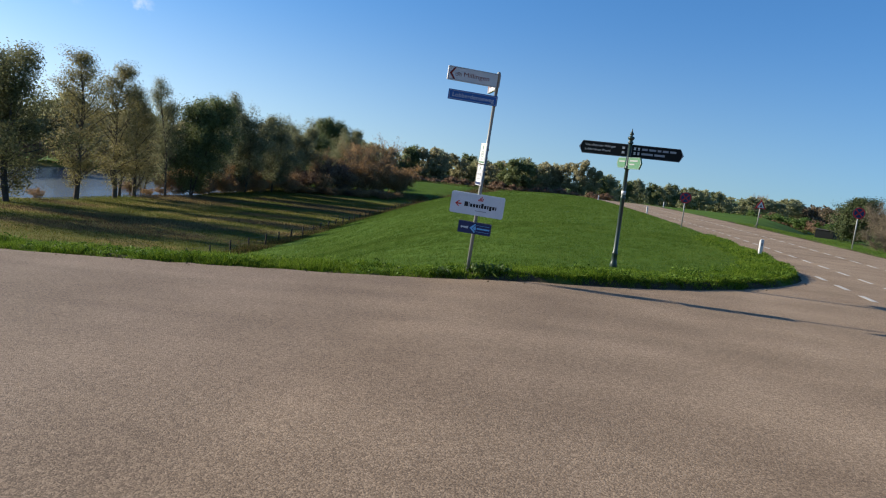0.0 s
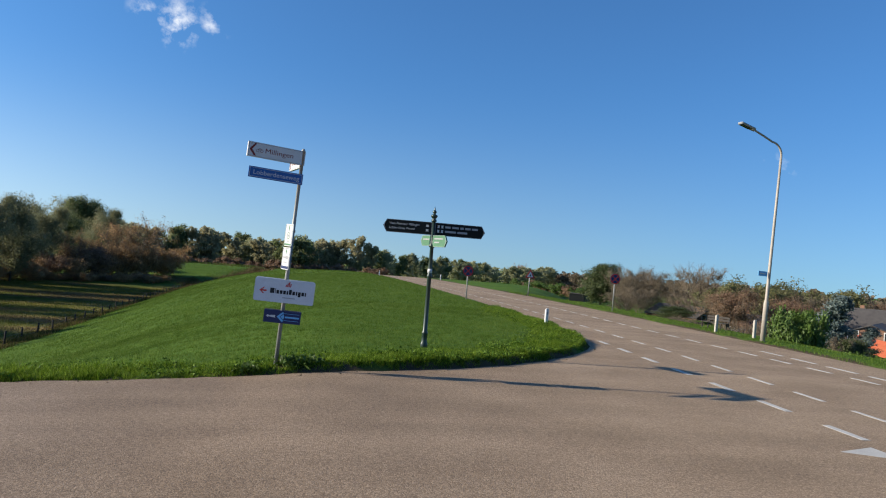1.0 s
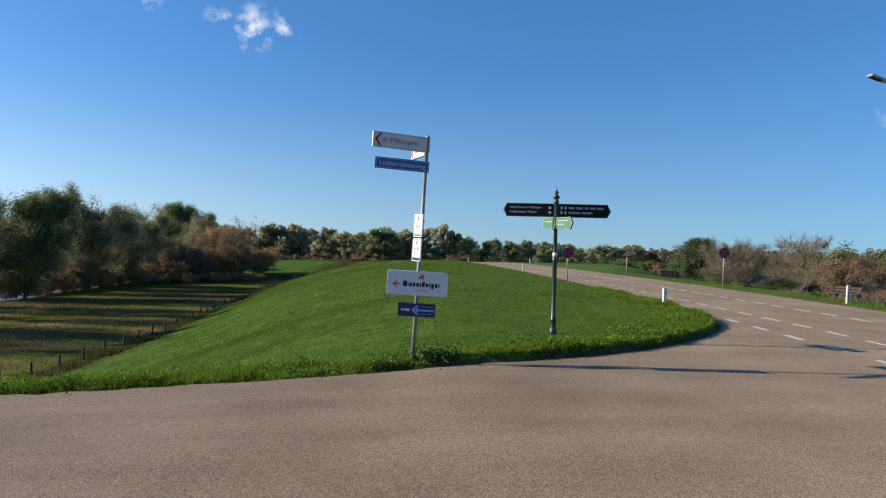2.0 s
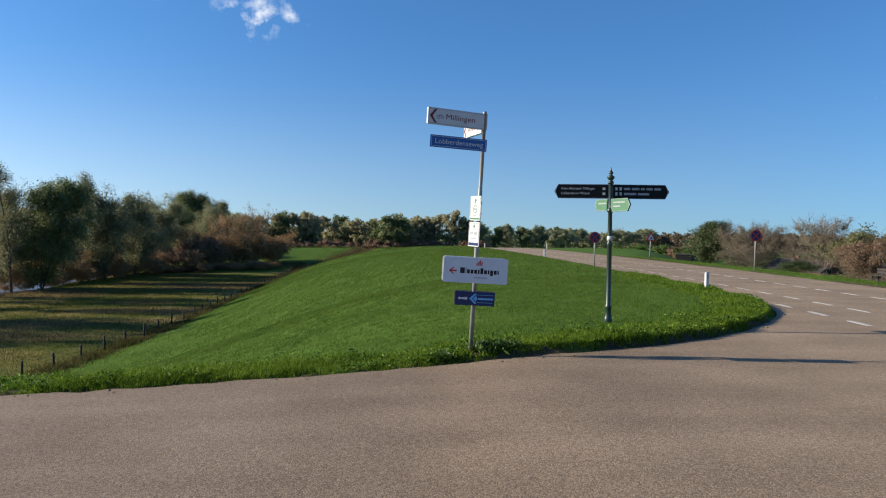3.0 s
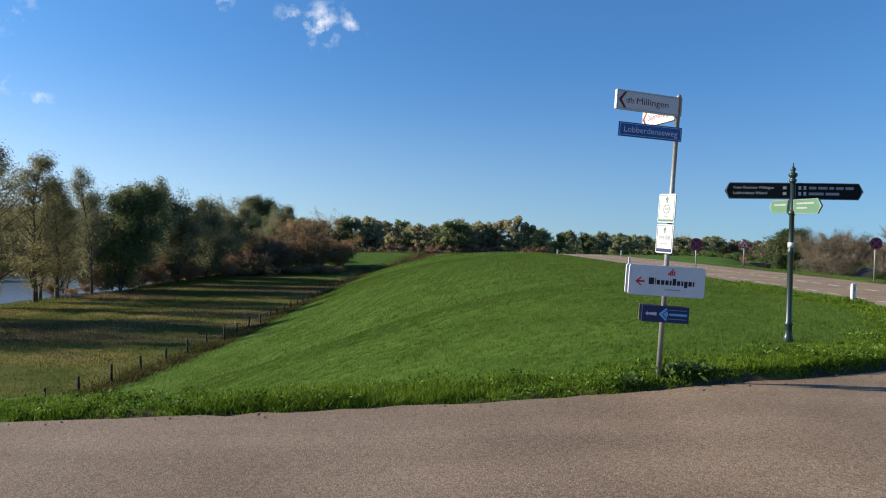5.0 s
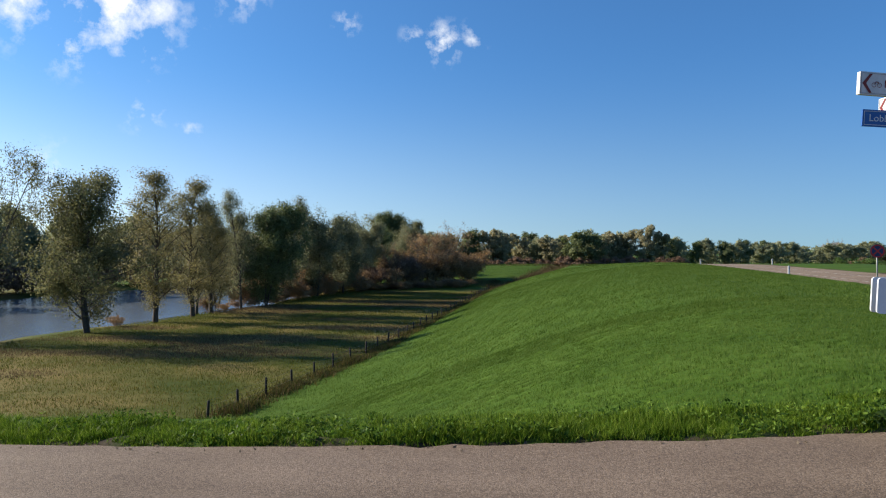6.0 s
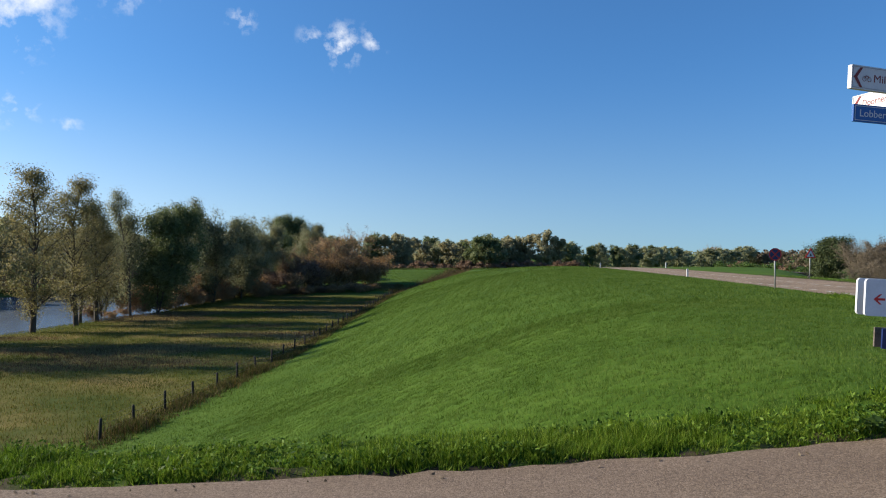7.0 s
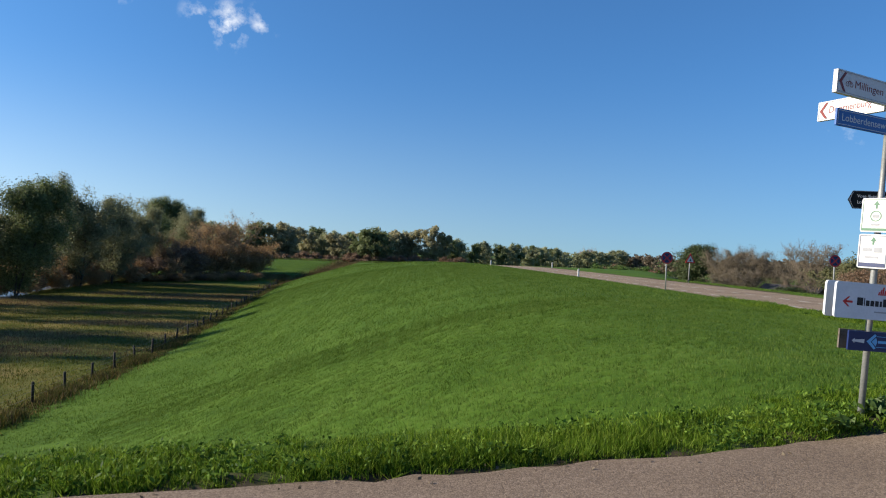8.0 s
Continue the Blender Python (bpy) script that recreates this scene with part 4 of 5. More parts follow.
def build_warning(x, y):
    z = float(ground_z(np.array(x), np.array(y)))
    s = thing("warning_sign", pose(x, y, z, 0, 2.0, 8), "red and white triangular warning sign on a steel pole", "traffic sign")
    bm = bmesh.new()
    lathe(bm, [(0.032, -0.2), (0.032, 1.75), (0.01, 1.76)], 12)
    part("pole", bm, M["steel"], s)
    def tri(k):
        return [(-0.36 * k, 1.5 - 0.2 * k), (0.36 * k, 1.5 - 0.2 * k), (0, 1.5 + 0.42 * k)]
    bm = bmesh.new()
    prism(bm, tri(1.0), -0.05, -0.035)
    p = part("plate", bm, M["red"], s, "red triangular plate")
    flat("field", p, Matrix.Identity(4), tri(0.66), -0.052, M["white"], "white inner triangle")
    flat("symbol", p, Matrix.Identity(4), [(-0.07, 1.42), (0.07, 1.42), (0.05, 1.5), (0.0, 1.6), (-0.03, 1.5)], -0.0545, M["black"])
    bm = bmesh.new()
    add_box(bm, 0.12, 0, 0.16, 0.34, 0.05, 0.05, 0.006, pose(0, 0, 0, 0, -38, 0))
    part("stay", bm, M["wood_post"], s, "short slanting wooden stay")


def build_marker_post(name, height, label, group):
    s = thing(name, pose(0, 0, 0), label, "marker post", group)
    bm = bmesh.new()
    add_box(bm, 0, 0, height / 2 - 0.1, 0.105, 0.09, height + 0.2, 0.015)
    for v in bm.verts:
        if v.co.z > height - 0.02:
            v.co.z -= 0.05 * (v.co.y + 0.055) / 0.11
    part("post", bm, M["concrete"] if "concrete" in label else M["white"], s)
    bm = bmesh.new()
    add_box(bm, 0, -0.048, height - 0.16, 0.07, 0.008, 0.09, 0.002)
    part("reflector", bm, M["grey_print"], s, "small grey reflector")
    return s


def build_street_lamp():
    x, y = 12.22, 8.0
    s = thing("street_lamp", pose(x, y, 0.0, 0, 2.3, 0), "tall pale street lamp with curved arm and flat head", "street lamp")
    bm = bmesh.new()
    lathe(bm, [(0.08, -0.3), (0.08, 1.3), (0.074, 1.36), (0.056, 1.42), (0.047, 4.0), (0.038, 6.3)], 16)
    part("pole", bm, M["lamp_pole"], s)
    v, f = [], []
    pts = [(0, 0, 6.28)]
    for i in range(1, 9):
        a = radians(90 * i / 8)
        pts.append((-0.42 * (1 - math.cos(a)), -0.08 * (1 - math.cos(a)), 6.28 + 0.42 * math.sin(a)))
    pts += [(-0.7, -0.14, 6.80), (-1.0, -0.2, 6.90), (-1.25, -0.25, 6.98)]
    tube(v, f, pts, [0.037] * 4 + [0.033] * 8, 10)
    mesh_object("arm", v, f, M["lamp_pole"], s, smooth=True)
    bm = bmesh.new()
    m = pose(-1.5, -0.30, 7.04, 0, 12, 12)
    add_box(bm, 0, 0, 0, 0.62, 0.24, 0.075, 0.03, m)
    add_box(bm, 0.28, 0, -0.01, 0.14, 0.1, 0.09, 0.02, m)
    head = part("head", bm, M["grey_print"], s, "flat grey lamp head")
    bm = bmesh.new()
    add_box(bm, -0.06, 0, -0.042, 0.4, 0.18, 0.012, 0.004, m)
    part("lens", bm, M["glass"], head, "dark glass lens")
    m = pose(0, 0, 0, 0, 0, 8)
    b = plate("street_name_plate", s, m, -0.44, -0.09, 2.2, 2.36, -0.02, -0.005, M["lightblue"], "small blue street name plate", 0.004)
    bar("text_bar", b, m, -0.38, -0.16, 2.26, 2.30, -0.021, M["white"])


build_signpost()
build_fingerpost()
build_no_stopping(4.25, 20.8, 4, 1.44)
build_no_stopping(11.95, 20.9, 0, 1.68, 1.0)
build_warning(11.0, 34.7)
bollard = build_marker_post("bollard", 0.62, "white plastic verge marker post in the grass", "verge marker posts")
bollard.matrix_world = pose(4.66, 7.65, 0.05, 0, 0.5, 8)
copy_thing(bollard, pose(4.0, 35.5, 0.02, 0, 0, 8))
copy_thing(bollard, pose(float(left_x(62)) - 0.5, 62, 0.02, 0, 0, 8))
copy_thing(bollard, pose(float(right_x(66)) + 0.5, 66, 0.0, 0, 0, 8))
stone = build_marker_post("marker_post", 0.72, "pale concrete marker post in the verge", "verge marker posts")
stone.matrix_world = pose(12.5, 8.95, -0.02, 0, 1, 5)
copy_thing(stone, pose(12.15, 10.9, -0.02, 0, 2, 5))
build_street_lamp()


# ---------- meadow fence ----------
def build_fence():
    s = thing("fence", pose(float(fence_x(12)), 12, FIELD), "low wire fence on weathered wooden posts along the dyke foot", "fence")
    bm = bmesh.new()
    lathe(bm, [(0.055, -0.2), (0.052, 0.74), (0.04, 0.78), (0.01, 0.79)], 8)
    first = part("post", bm, M["dark_wood"], s)
    rng = np.random.RandomState(3)
    y, tops = 0.0, []
    while y < 100:
        x = float(fence_x(12 + y) - fence_x(12))
        o = first if y == 0 else new("post", first.data)
        o.parent = s
        o.matrix_basis = pose(x + rng.normal(0, 0.05), y, rng.uniform(-0.08, 0.04), rng.normal(0, 2.5), rng.normal(0, 2.5), rng.uniform(0, 90))
        tops.append((x, y))
        y += 2.4 + rng.uniform(-0.25, 0.25)
    for h in (0.28, 0.48, 0.7):
        v, f = [], []
        pts = []
        for (x, y), (x2, y2) in zip(tops, tops[1:]):
            pts += [(x, y, h), ((x + x2) / 2, (y + y2) / 2, h - 0.03)]
        tube(v, f, pts, [0.006] * len(pts), 3)
        mesh_object("wire", v, f, M["wire"], s)


build_fence()


# ---------- trees on the river bank ----------
BANK = "trees along the river bank"
dark_willow = make_tree("tree", 11, 11.4, 4.0, 38000, 0.13, "leaf_dark", "broad dark green willow on the river bank", limbs=48, bare=0.07, clump=0.7, stems=2, rise=0.75, low=0.75, weep=0.3)
grey_willow = make_tree("tree", 12, 11.0, 3.7, 34000, 0.115, "leaf_willow", "grey green willow thinning on the river bank", limbs=46, bare=0.07, clump=0.6, stems=2, rise=0.9, low=0.7, weep=0.35)
olive_willow = make_tree("tree", 24, 12.2, 4.0, 33000, 0.11, "leaf_olive", "twin-stemmed olive willow leaning over the water", limbs=50, bare=0.06, clump=0.6, stems=2, rise=0.85, low=0.7, weep=0.45, stem_spread=0.12, trunk=0.019)
poplar = make_tree("tree", 13, 12.8, 2.7, 18000, 0.092, "leaf_yellow", "slender poplar with yellowing leaves by the water", limbs=44, bare=0.07, rise=1.15, clump=0.5, twigs=7, low=0.8, lean=(0.06, 0.06), trunk=0.016)
thin_poplar = make_tree("tree", 14, 13.0, 2.5, 10000, 0.09, "leaf_willow", "tall thin poplar with sparse pale leaves", limbs=36, bare=0.1, rise=1.2, clump=0.6, twigs=7, low=0.8)
wispy = make_tree("tree", 16, 14.0, 5.0, 26000, 0.08, "leaf_olive", "wispy large willow with bare twigs by the water", limbs=50, bare=0.08, clump=0.45, stems=3, twigs=9, low=0.7, weep=0.5)
rust_bush = make_tree("shrub", 15, 4.6, 3.4, 6000, 0.13, "leaf_rust", "rusty brown shrub thicket at the meadow edge", "shrub", stems=6, limbs=36, bare=0.04, rise=0.7, clump=0.45, trunk=0.012, twigs=3, stem_spread=0.55, bark="twig", sides=3)
red_thicket = make_tree("shrub", 25, 4.6, 3.2, 6000, 0.13, "leaf_red", "dark reddish brown shrub at the wood edge", "shrub", stems=6, limbs=36, bare=0.04, rise=0.9, clump=0.45, trunk=0.012, twigs=3, stem_spread=0.45, bark="twig", sides=3)
brown_tree = make_tree("tree", 17, 8.0, 5.0, 9000, 0.10, "leaf_rust", "half-bare spreading brown tree at the wood edge", stems=3, limbs=54, bare=0.1, rise=0.75, clump=0.4, twigs=11, lean=(0.12, 0), stem_spread=0.4, twig_r=0.016, bark="twig")
far_bush = make_tree("shrub", 22, 4.6, 3.4, 2400, 0.26, "leaf_red", "distant brown shrub under the far wood", "shrub", stems=4, limbs=16, bare=0.04, rise=0.7, clump=0.45, trunk=0.012, twigs=1, stem_spread=0.55, sides=3)
far_green = make_tree("tree", 18, 9.0, 2.9, 3600, 0.3, "leaf_far_hazed", "rounded grey green tree in the far wood, paled for haze", twigs=1, limbs=24, bare=0.03, clump=0.42, rise=1.3, low=0.8, face=0.5, sides=3)
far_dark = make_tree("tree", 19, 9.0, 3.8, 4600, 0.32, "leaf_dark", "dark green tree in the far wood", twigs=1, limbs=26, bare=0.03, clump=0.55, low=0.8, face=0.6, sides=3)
far_yellow = make_tree("tree", 20, 9.0, 2.9, 3600, 0.3, "leaf_pale_hazed", "tan yellowing tree in the far wood, paled for haze", twigs=1, limbs=24, bare=0.03, rise=1.4, clump=0.42, low=0.8, face=0.5, sides=3)
for ob in (dark_willow, grey_willow, olive_willow, poplar, thin_poplar, wispy):
    tagged(ob, group=BANK)
for ob in (far_green, far_dark, far_yellow):
    tagged(ob, group="trees of the far wood")
used = set()


def put(ob, x, y, turn=0.0, size=1.0, tall=1.0, z=None):
    first = ob.name not in used
    used.add(ob.name)
    return stand(ob, x, y, turn, size, z, first, tall)


put(wispy, -50.5, 27.0, 20, 1.06)
put(olive_willow, -45.4, 34.0, 40, 1.0, 1.0)
put(poplar, -45.5, 42.0, 0, 1.0, 1.03)
put(poplar, -45.6, 47.6, 130, 0.98, 1.04)
put(thin_poplar, -46.6, 49.6, 0, 0.9, 0.97)
put(poplar, -46.2, 51.4, 230, 0.86, 1.0)
put(thin_poplar, -45.8, 56.6, 80, 0.95, 1.04)
put(dark_willow, -45.4, 61.0, 10, 1.0, 1.0)
put(grey_willow, -47.5, 69.0, 80, 0.85, 1.28)
put(grey_willow, -46.4, 76.5, 150, 1.02, 1.05)
put(thin_poplar, -48.0, 79.0, 150, 1.05, 1.0)
put(grey_willow, -45.4, 83.5, 260, 1.0, 1.0)
put(grey_willow, -46.5, 94.0, 20, 1.0, 0.95)
put(dark_willow, -56.0, 143.0, 200, 1.35, 0.95, FIELD)
put(grey_willow, -62.0, 150.0, 120, 1.4, 0.95, FIELD)
put(grey_willow, -51.0, 60.0, 15, 0.9, 1.05, FIELD - 0.2)
put(grey_willow, -52.5, 137.0, 45, 1.2, 0.95, FIELD)
put(dark_willow, -51.0, 112.0, 70, 0.9, 1.0, FIELD)
put(grey_willow, -53.5, 104.0, 300, 1.0, 1.0, FIELD)
put(grey_willow, -52.0, 86.0, 190, 0.95, 1.0, FIELD - 0.2)
put(brown_tree, -37.0, 101.5, 15, 1.1, 1.05)
put(brown_tree, -42.0, 97.0, 150, 0.85, 1.0)
rng = np.random.RandomState(21)
for i in range(15):
    f = i / 14
    y = 92 + 15 * f + rng.uniform(-1.5, 1.5)
    x = -44.0 + 13.0 * f + rng.uniform(-1.5, 1.0)
    put(red_thicket if i in (1, 3, 4) else rust_bush, x, y, rng.uniform(0, 360), rng.uniform(0.75, 1.1), rng.uniform(0.8, 1.1))
for i in range(12):
    f = i / 11
    x = -44.5 + 14.5 * f + rng.uniform(-0.6, 0.6)
    put(rust_bush if i % 3 else red_thicket, x, 89 + 7 * f + rng.uniform(-1, 1), rng.uniform(0, 360), rng.uniform(0.4, 0.55), 0.6)
for x, y, s in ((-46.8, 66, 0.45), (-46.3, 71.5, 0.5), (-45.6, 79, 0.5), (-44.0, 86.5, 0.6), (-46.6, 38.5, 0.22), (-51.5, 24.5, 0.4)):
    put(rust_bush, x, y, rng.uniform(0, 360), s, 0.9)
for i in range(14):
    put(rust_bush if i % 2 else red_thicket, -47.2 + rng.uniform(-0.7, 0.7), 53 + 2.7 * i + rng.uniform(-0.8, 0.8), rng.uniform(0, 360), rng.uniform(0.2, 0.4), rng.uniform(0.6, 1.0), FIELD - 0.1)

for i in range(22):
    y = 62 + 1.6 * i + rng.uniform(-0.8, 0.8)
    put(red_thicket if i % 3 else rust_bush, -49.0 + rng.uniform(-1.5, 1.2), y, rng.uniform(0, 360), rng.uniform(0.5, 0.8), rng.uniform(0.9, 1.2), FIELD - 0.2)

# across the water, and the wood beyond the bend of the dyke
kinds = [far_green, far_dark, far_yellow, far_green, far_yellow, far_green]
for i in range(30):
    y = 36 + 4.4 * i + rng.uniform(-2, 2)
    put(kinds[rng.randint(6)], -92 - rng.uniform(0, 9), y, rng.uniform(0, 360), rng.uniform(1.05, 1.4), rng.uniform(0.9, 1.1), FIELD)
    put(far_bush, -89 - rng.uniform(0, 2), y + rng.uniform(-2, 2), rng.uniform(0, 360), rng.uniform(0.7, 1.1), 0.8, FIELD)
for i in range(50):
    f = i / 49
    x = -92 + 92 * f + rng.uniform(-2, 2)
    y = 150 + 46 * f + rng.uniform(-6, 8)
    put(kinds[rng.randint(6)], x - 6, y, rng.uniform(0, 360), rng.uniform(0.95, 1.15), rng.uniform(0.98, 1.22), FIELD)
for i in range(26):
    x = -74 + 3.2 * i + rng.uniform(-1, 1)
    put(far_bush, x, 146 + 0.42 * (x + 70) + rng.uniform(-2, 2), rng.uniform(0, 360), rng.uniform(0.7, 1.0), 0.7, -3.4)


def put_top(ob, x, y, top, width, turn=0.0, z=None):
    """Stands a plant so that its crown ends at that height and is that wide."""
    h, r = SIZES[ob.name]
    g = float(ground_z(np.array(x, float), np.array(y, float))) if z is None else z
    size = width / (2 * r)
    return put(ob, x, y, turn, size, (top - g) / (h * size), z)


put_top(far_dark, -17.5, 170, 6.1, 8.5, 30, -3.6)
put_top(far_dark, -13.2, 173, 5.4, 7.0, 130, -3.6)
for x, y, top, w in ((-9.8, 196, 5.8, 6.5), (-5.5, 197, 7.0, 7.5), (-1.2, 195, 8.2, 5.5), (1.0, 196, 6.4, 5.0), (3.5, 198, 5.6, 6.0)):
    put_top(far_yellow, x, y, top, w, rng.uniform(0, 360), -3.5)
for i in range(18):
    put_top((far_dark, far_green, far_green)[i % 3], 5 + 2.9 * i + rng.uniform(-1, 1), 203 + 3.3 * i + rng.uniform(-4, 4), 4.6 - 0.1 * i + rng.uniform(-0.9, 0.7), rng.uniform(5, 7), rng.uniform(0, 360), -4.2)
for i in range(9):
    put_top(far_green, 64 + 3.4 * i, 262 + 5 * i, 3.4 + rng.uniform(-1.2, 0.8), rng.uniform(6, 8.5), rng.uniform(0, 360), -4.6)
for dx in (-2, 2):
    put_top(brown_tree, 79 + dx, 318, 4.6, 8, 40 * dx, -4.6)

# ---------- shrubs and gardens on the land side ----------
bare_shrub = make_tree("tree", 31, 7.5, 4.2, 10000, 0.09, "leaf_brown", "leafless brown many-stemmed tree below the dyke", stems=8, limbs=64, bare=0.04, rise=0.85, clump=0.4, trunk=0.012, twigs=11, sides=3, stem_spread=0.6, bark="twig", twig_r=0.022)
round_tree = make_tree("tree", 32, 9.0, 4.0, 8000, 0.08, "leaf_brown", "round bare fan-shaped tree with fine twigs", stems=6, limbs=78, bare=0.2, rise=1.5, clump=0.4, trunk=0.02, twigs=16, sides=3, stem_spread=0.42, bark="twig", twig_r=0.022)
red_shrub = make_tree("tree", 33, 6.0, 3.2, 13000, 0.10, "leaf_red", "reddish autumn tree in a garden", stems=5, limbs=48, bare=0.08, rise=0.9, clump=0.42, trunk=0.012, twigs=9, stem_spread=0.45, bark="twig", twig_r=0.016)
dark_round = make_tree("tree", 34, 8.2, 3.9, 26000, 0.16, "leaf_evergreen", "dense dark evergreen tree below the dyke", limbs=54, bare=0.02, clump=0.6, low=0.9)
green_bush = make_tree("shrub", 35, 4.0, 2.2, 6500, 0.15, "leaf_bright", "glossy bright green garden bush", "shrub", stems=5, limbs=40, bare=0.02, clump=0.36, trunk=0.012, stem_spread=0.45)
spruce = make_tree("conifer", 36, 6.0, 2.1, 11000, 0.13, "leaf_blue", "blue spruce with drooping layered branches", "conifer", limbs=60, bare=0.04, rise=0.1, clump=0.22, shape=0.12, twigs=6)
garden_tree = make_tree("tree", 37, 7.0, 3.6, 7500, 0.2, "leaf_olive", "olive and yellow autumn garden tree", limbs=40, bare=0.05, clump=0.6, twigs=5, stems=3)
cypress = make_tree("conifer", 38, 6.5, 0.9, 4000, 0.18, "leaf_dark", "slim dark green conifer among the houses", "conifer", limbs=36, bare=0.02, rise=2.0, clump=0.25)
for ob in (bare_shrub, round_tree, red_shrub, dark_round, garden_tree):
    tagged(ob, group="trees below the dyke")
LAND = -4.3
for ob, x, y, top, w, turn in (
        (dark_round, 51.6, 130.6, 4.4, 8.6, 0), (bare_shrub, 53.8, 120.3, 4.0, 9.0, 0), (bare_shrub, 56.4, 116.0, 3.8, 9.5, 120), (bare_shrub, 58.8, 111.6, 2.0, 7.0, 200), (bare_shrub, 52.0, 116.0, 2.6, 7.0, 300),
        (round_tree, 56.8, 97.7, 4.9, 9.0, 0), (bare_shrub, 51.0, 91.0, -0.4, 5.0, 0), (dark_round, 48.0, 88.0, -2.0, 5.5, 40), (red_shrub, 44.7, 66.0, 1.6, 6.4, 0), (garden_tree, 57.4, 89.6, 2.7, 7.5, 0), (bare_shrub, 47.5, 72.0, 0.4, 6.0, 30),
        (garden_tree, 56.5, 79.6, 2.4, 6.2, 50), (garden_tree, 61.9, 84.0, 2.9, 7.4, 100), (garden_tree, 61.0, 79.0, 1.9, 6.0, 160), (red_shrub, 50.7, 65.3, 0.2, 5.6, 40), (red_shrub, 54.5, 69.0, 0.9, 6.0, 140),
        (bare_shrub, 63.4, 78.8, 1.6, 7.0, 200), (red_shrub, 60.0, 73.0, 0.2, 6.0, 20), (garden_tree, 78.6, 92.0, 2.6, 9.5, 20), (garden_tree, 73.5, 89.5, 2.0, 7.0, 250), (bare_shrub, 84.0, 96.0, 1.6, 7.5, 60), (red_shrub, 89.5, 95.6, 1.1, 7.0, 0),
        (round_tree, 92.8, 105.2, 1.2, 8.0, 70), (green_bush, 28.8, 30.8, 0.5, 2.9, 0), (green_bush, 31.0, 32.3, 0.3, 2.7, 120), (spruce, 39.2, 41.5, 1.6, 4.3, 0), (spruce, 40.5, 39.5, -0.8, 3.4, 90), (bare_shrub, 35.4, 34.1, -1.3, 2.4, 20),
        (dark_round, 35.9, 33.6, -1.5, 2.4, 60), (green_bush, 28.4, 22.8, -1.6, 3.4, 90), (green_bush, 30.6, 24.0, -2.3, 2.4, 10), (bare_shrub, 33.8, 57.4, -1.8, 4.5, 120), (bare_shrub, 29.0, 42.9, -1.5, 4.0, 200), (bare_shrub, 30.0, 37.7, -0.9, 4.4, 10),
        (red_shrub, 33.0, 41.0, -0.8, 4.5, 80), (bare_shrub, 25.5, 34.5, -1.8, 3.4, 80), (dark_round, 27.0, 39.5, -1.9, 3.0, 10), (cypress, 90.0, 101.0, 1.2, 2.4, 0), (cypress, 92.0, 104.0, 0.4, 2.2, 30), (bare_shrub, 66.0, 100.0, 1.8, 8.0, 30),
        (garden_tree, 66.5, 92.0, 1.6, 7.0, 300), (bare_shrub, 46.0, 103.0, -0.6, 7.0, 30), (bare_shrub, 50.0, 106.0, 0.4, 7.0, 230)):
    put_top(ob, x, y, top, w, turn)
for i in range(9):
    put_top((green_bush, far_bush)[i % 2], 44.5 + 0.9 * i + rng.uniform(-1, 1), 172 - 3.4 * i + rng.uniform(-1, 1), -0.5 - 0.09 * i + rng.uniform(-0.3, 0.3), rng.uniform(5.5, 7.5), 40 * i)


def wood_belt(name, line, leaves, size, material, label, seed):
    """The soft outline of far woods: leafy clumps of uneven height along a line of (x, y, top)."""
    r = np.random.RandomState(seed)
    line = np.array(line, float)
    run = np.concatenate([[0], np.cumsum(np.hypot(*np.diff(line[:, :2], axis=0).T))])
    n = int(run[-1] / 1.6)
    s = r.uniform(0, run[-1], n)
    x, y, t = (np.interp(s, run, line[:, k]) for k in range(3))
    tall = (t - LAND) * r.uniform(0.72, 1.05, n)
    pick = r.randint(0, n, leaves)
    u = r.uniform(0.02, 1, leaves) ** 0.8
    wide = 2.6 * np.sqrt(np.maximum(0.05, 1 - u ** 2.2))
    c = np.stack([x[pick] + r.normal(0, 0.7, leaves) * wide, y[pick] + r.normal(0, 0.7, leaves) * wide, LAND + tall[pick] * u], 1)
    return tagged(quads_object(name, leaf_quads(r, c, size), material), label, "woodland", kind="stuff")


wood_belt("far_wood", [(-97, -10, 9.0), (-97, 40, 8.4), (-97, 90, 6.4), (-96, 140, 4.4), (-104, 190, 4.0)], 42000, 0.62, M["leaf_far_hazed"], "grey green woodland across the water, paled for haze", 43)
wood_belt("far_wood", [(84, 330, 2.2), (99, 285, 2.6), (118, 250, 2.2), (135, 200, 2.6), (150, 150, 2.4), (165, 110, 2.2), (200, 60, 2.4)], 26000, 0.7, M["leaf_brown"], "leafless brown woodland on the horizon", 41)
wood_belt("far_wood", [(-150, 190, 4.0), (-90, 205, 4.2), (-30, 232, 4.2), (20, 255, 3.4), (64, 285, 2.4), (84, 320, 1.8)], 24000, 0.75, M["leaf_far_hazed"], "grey green woodland on the horizon, paled for haze", 42)


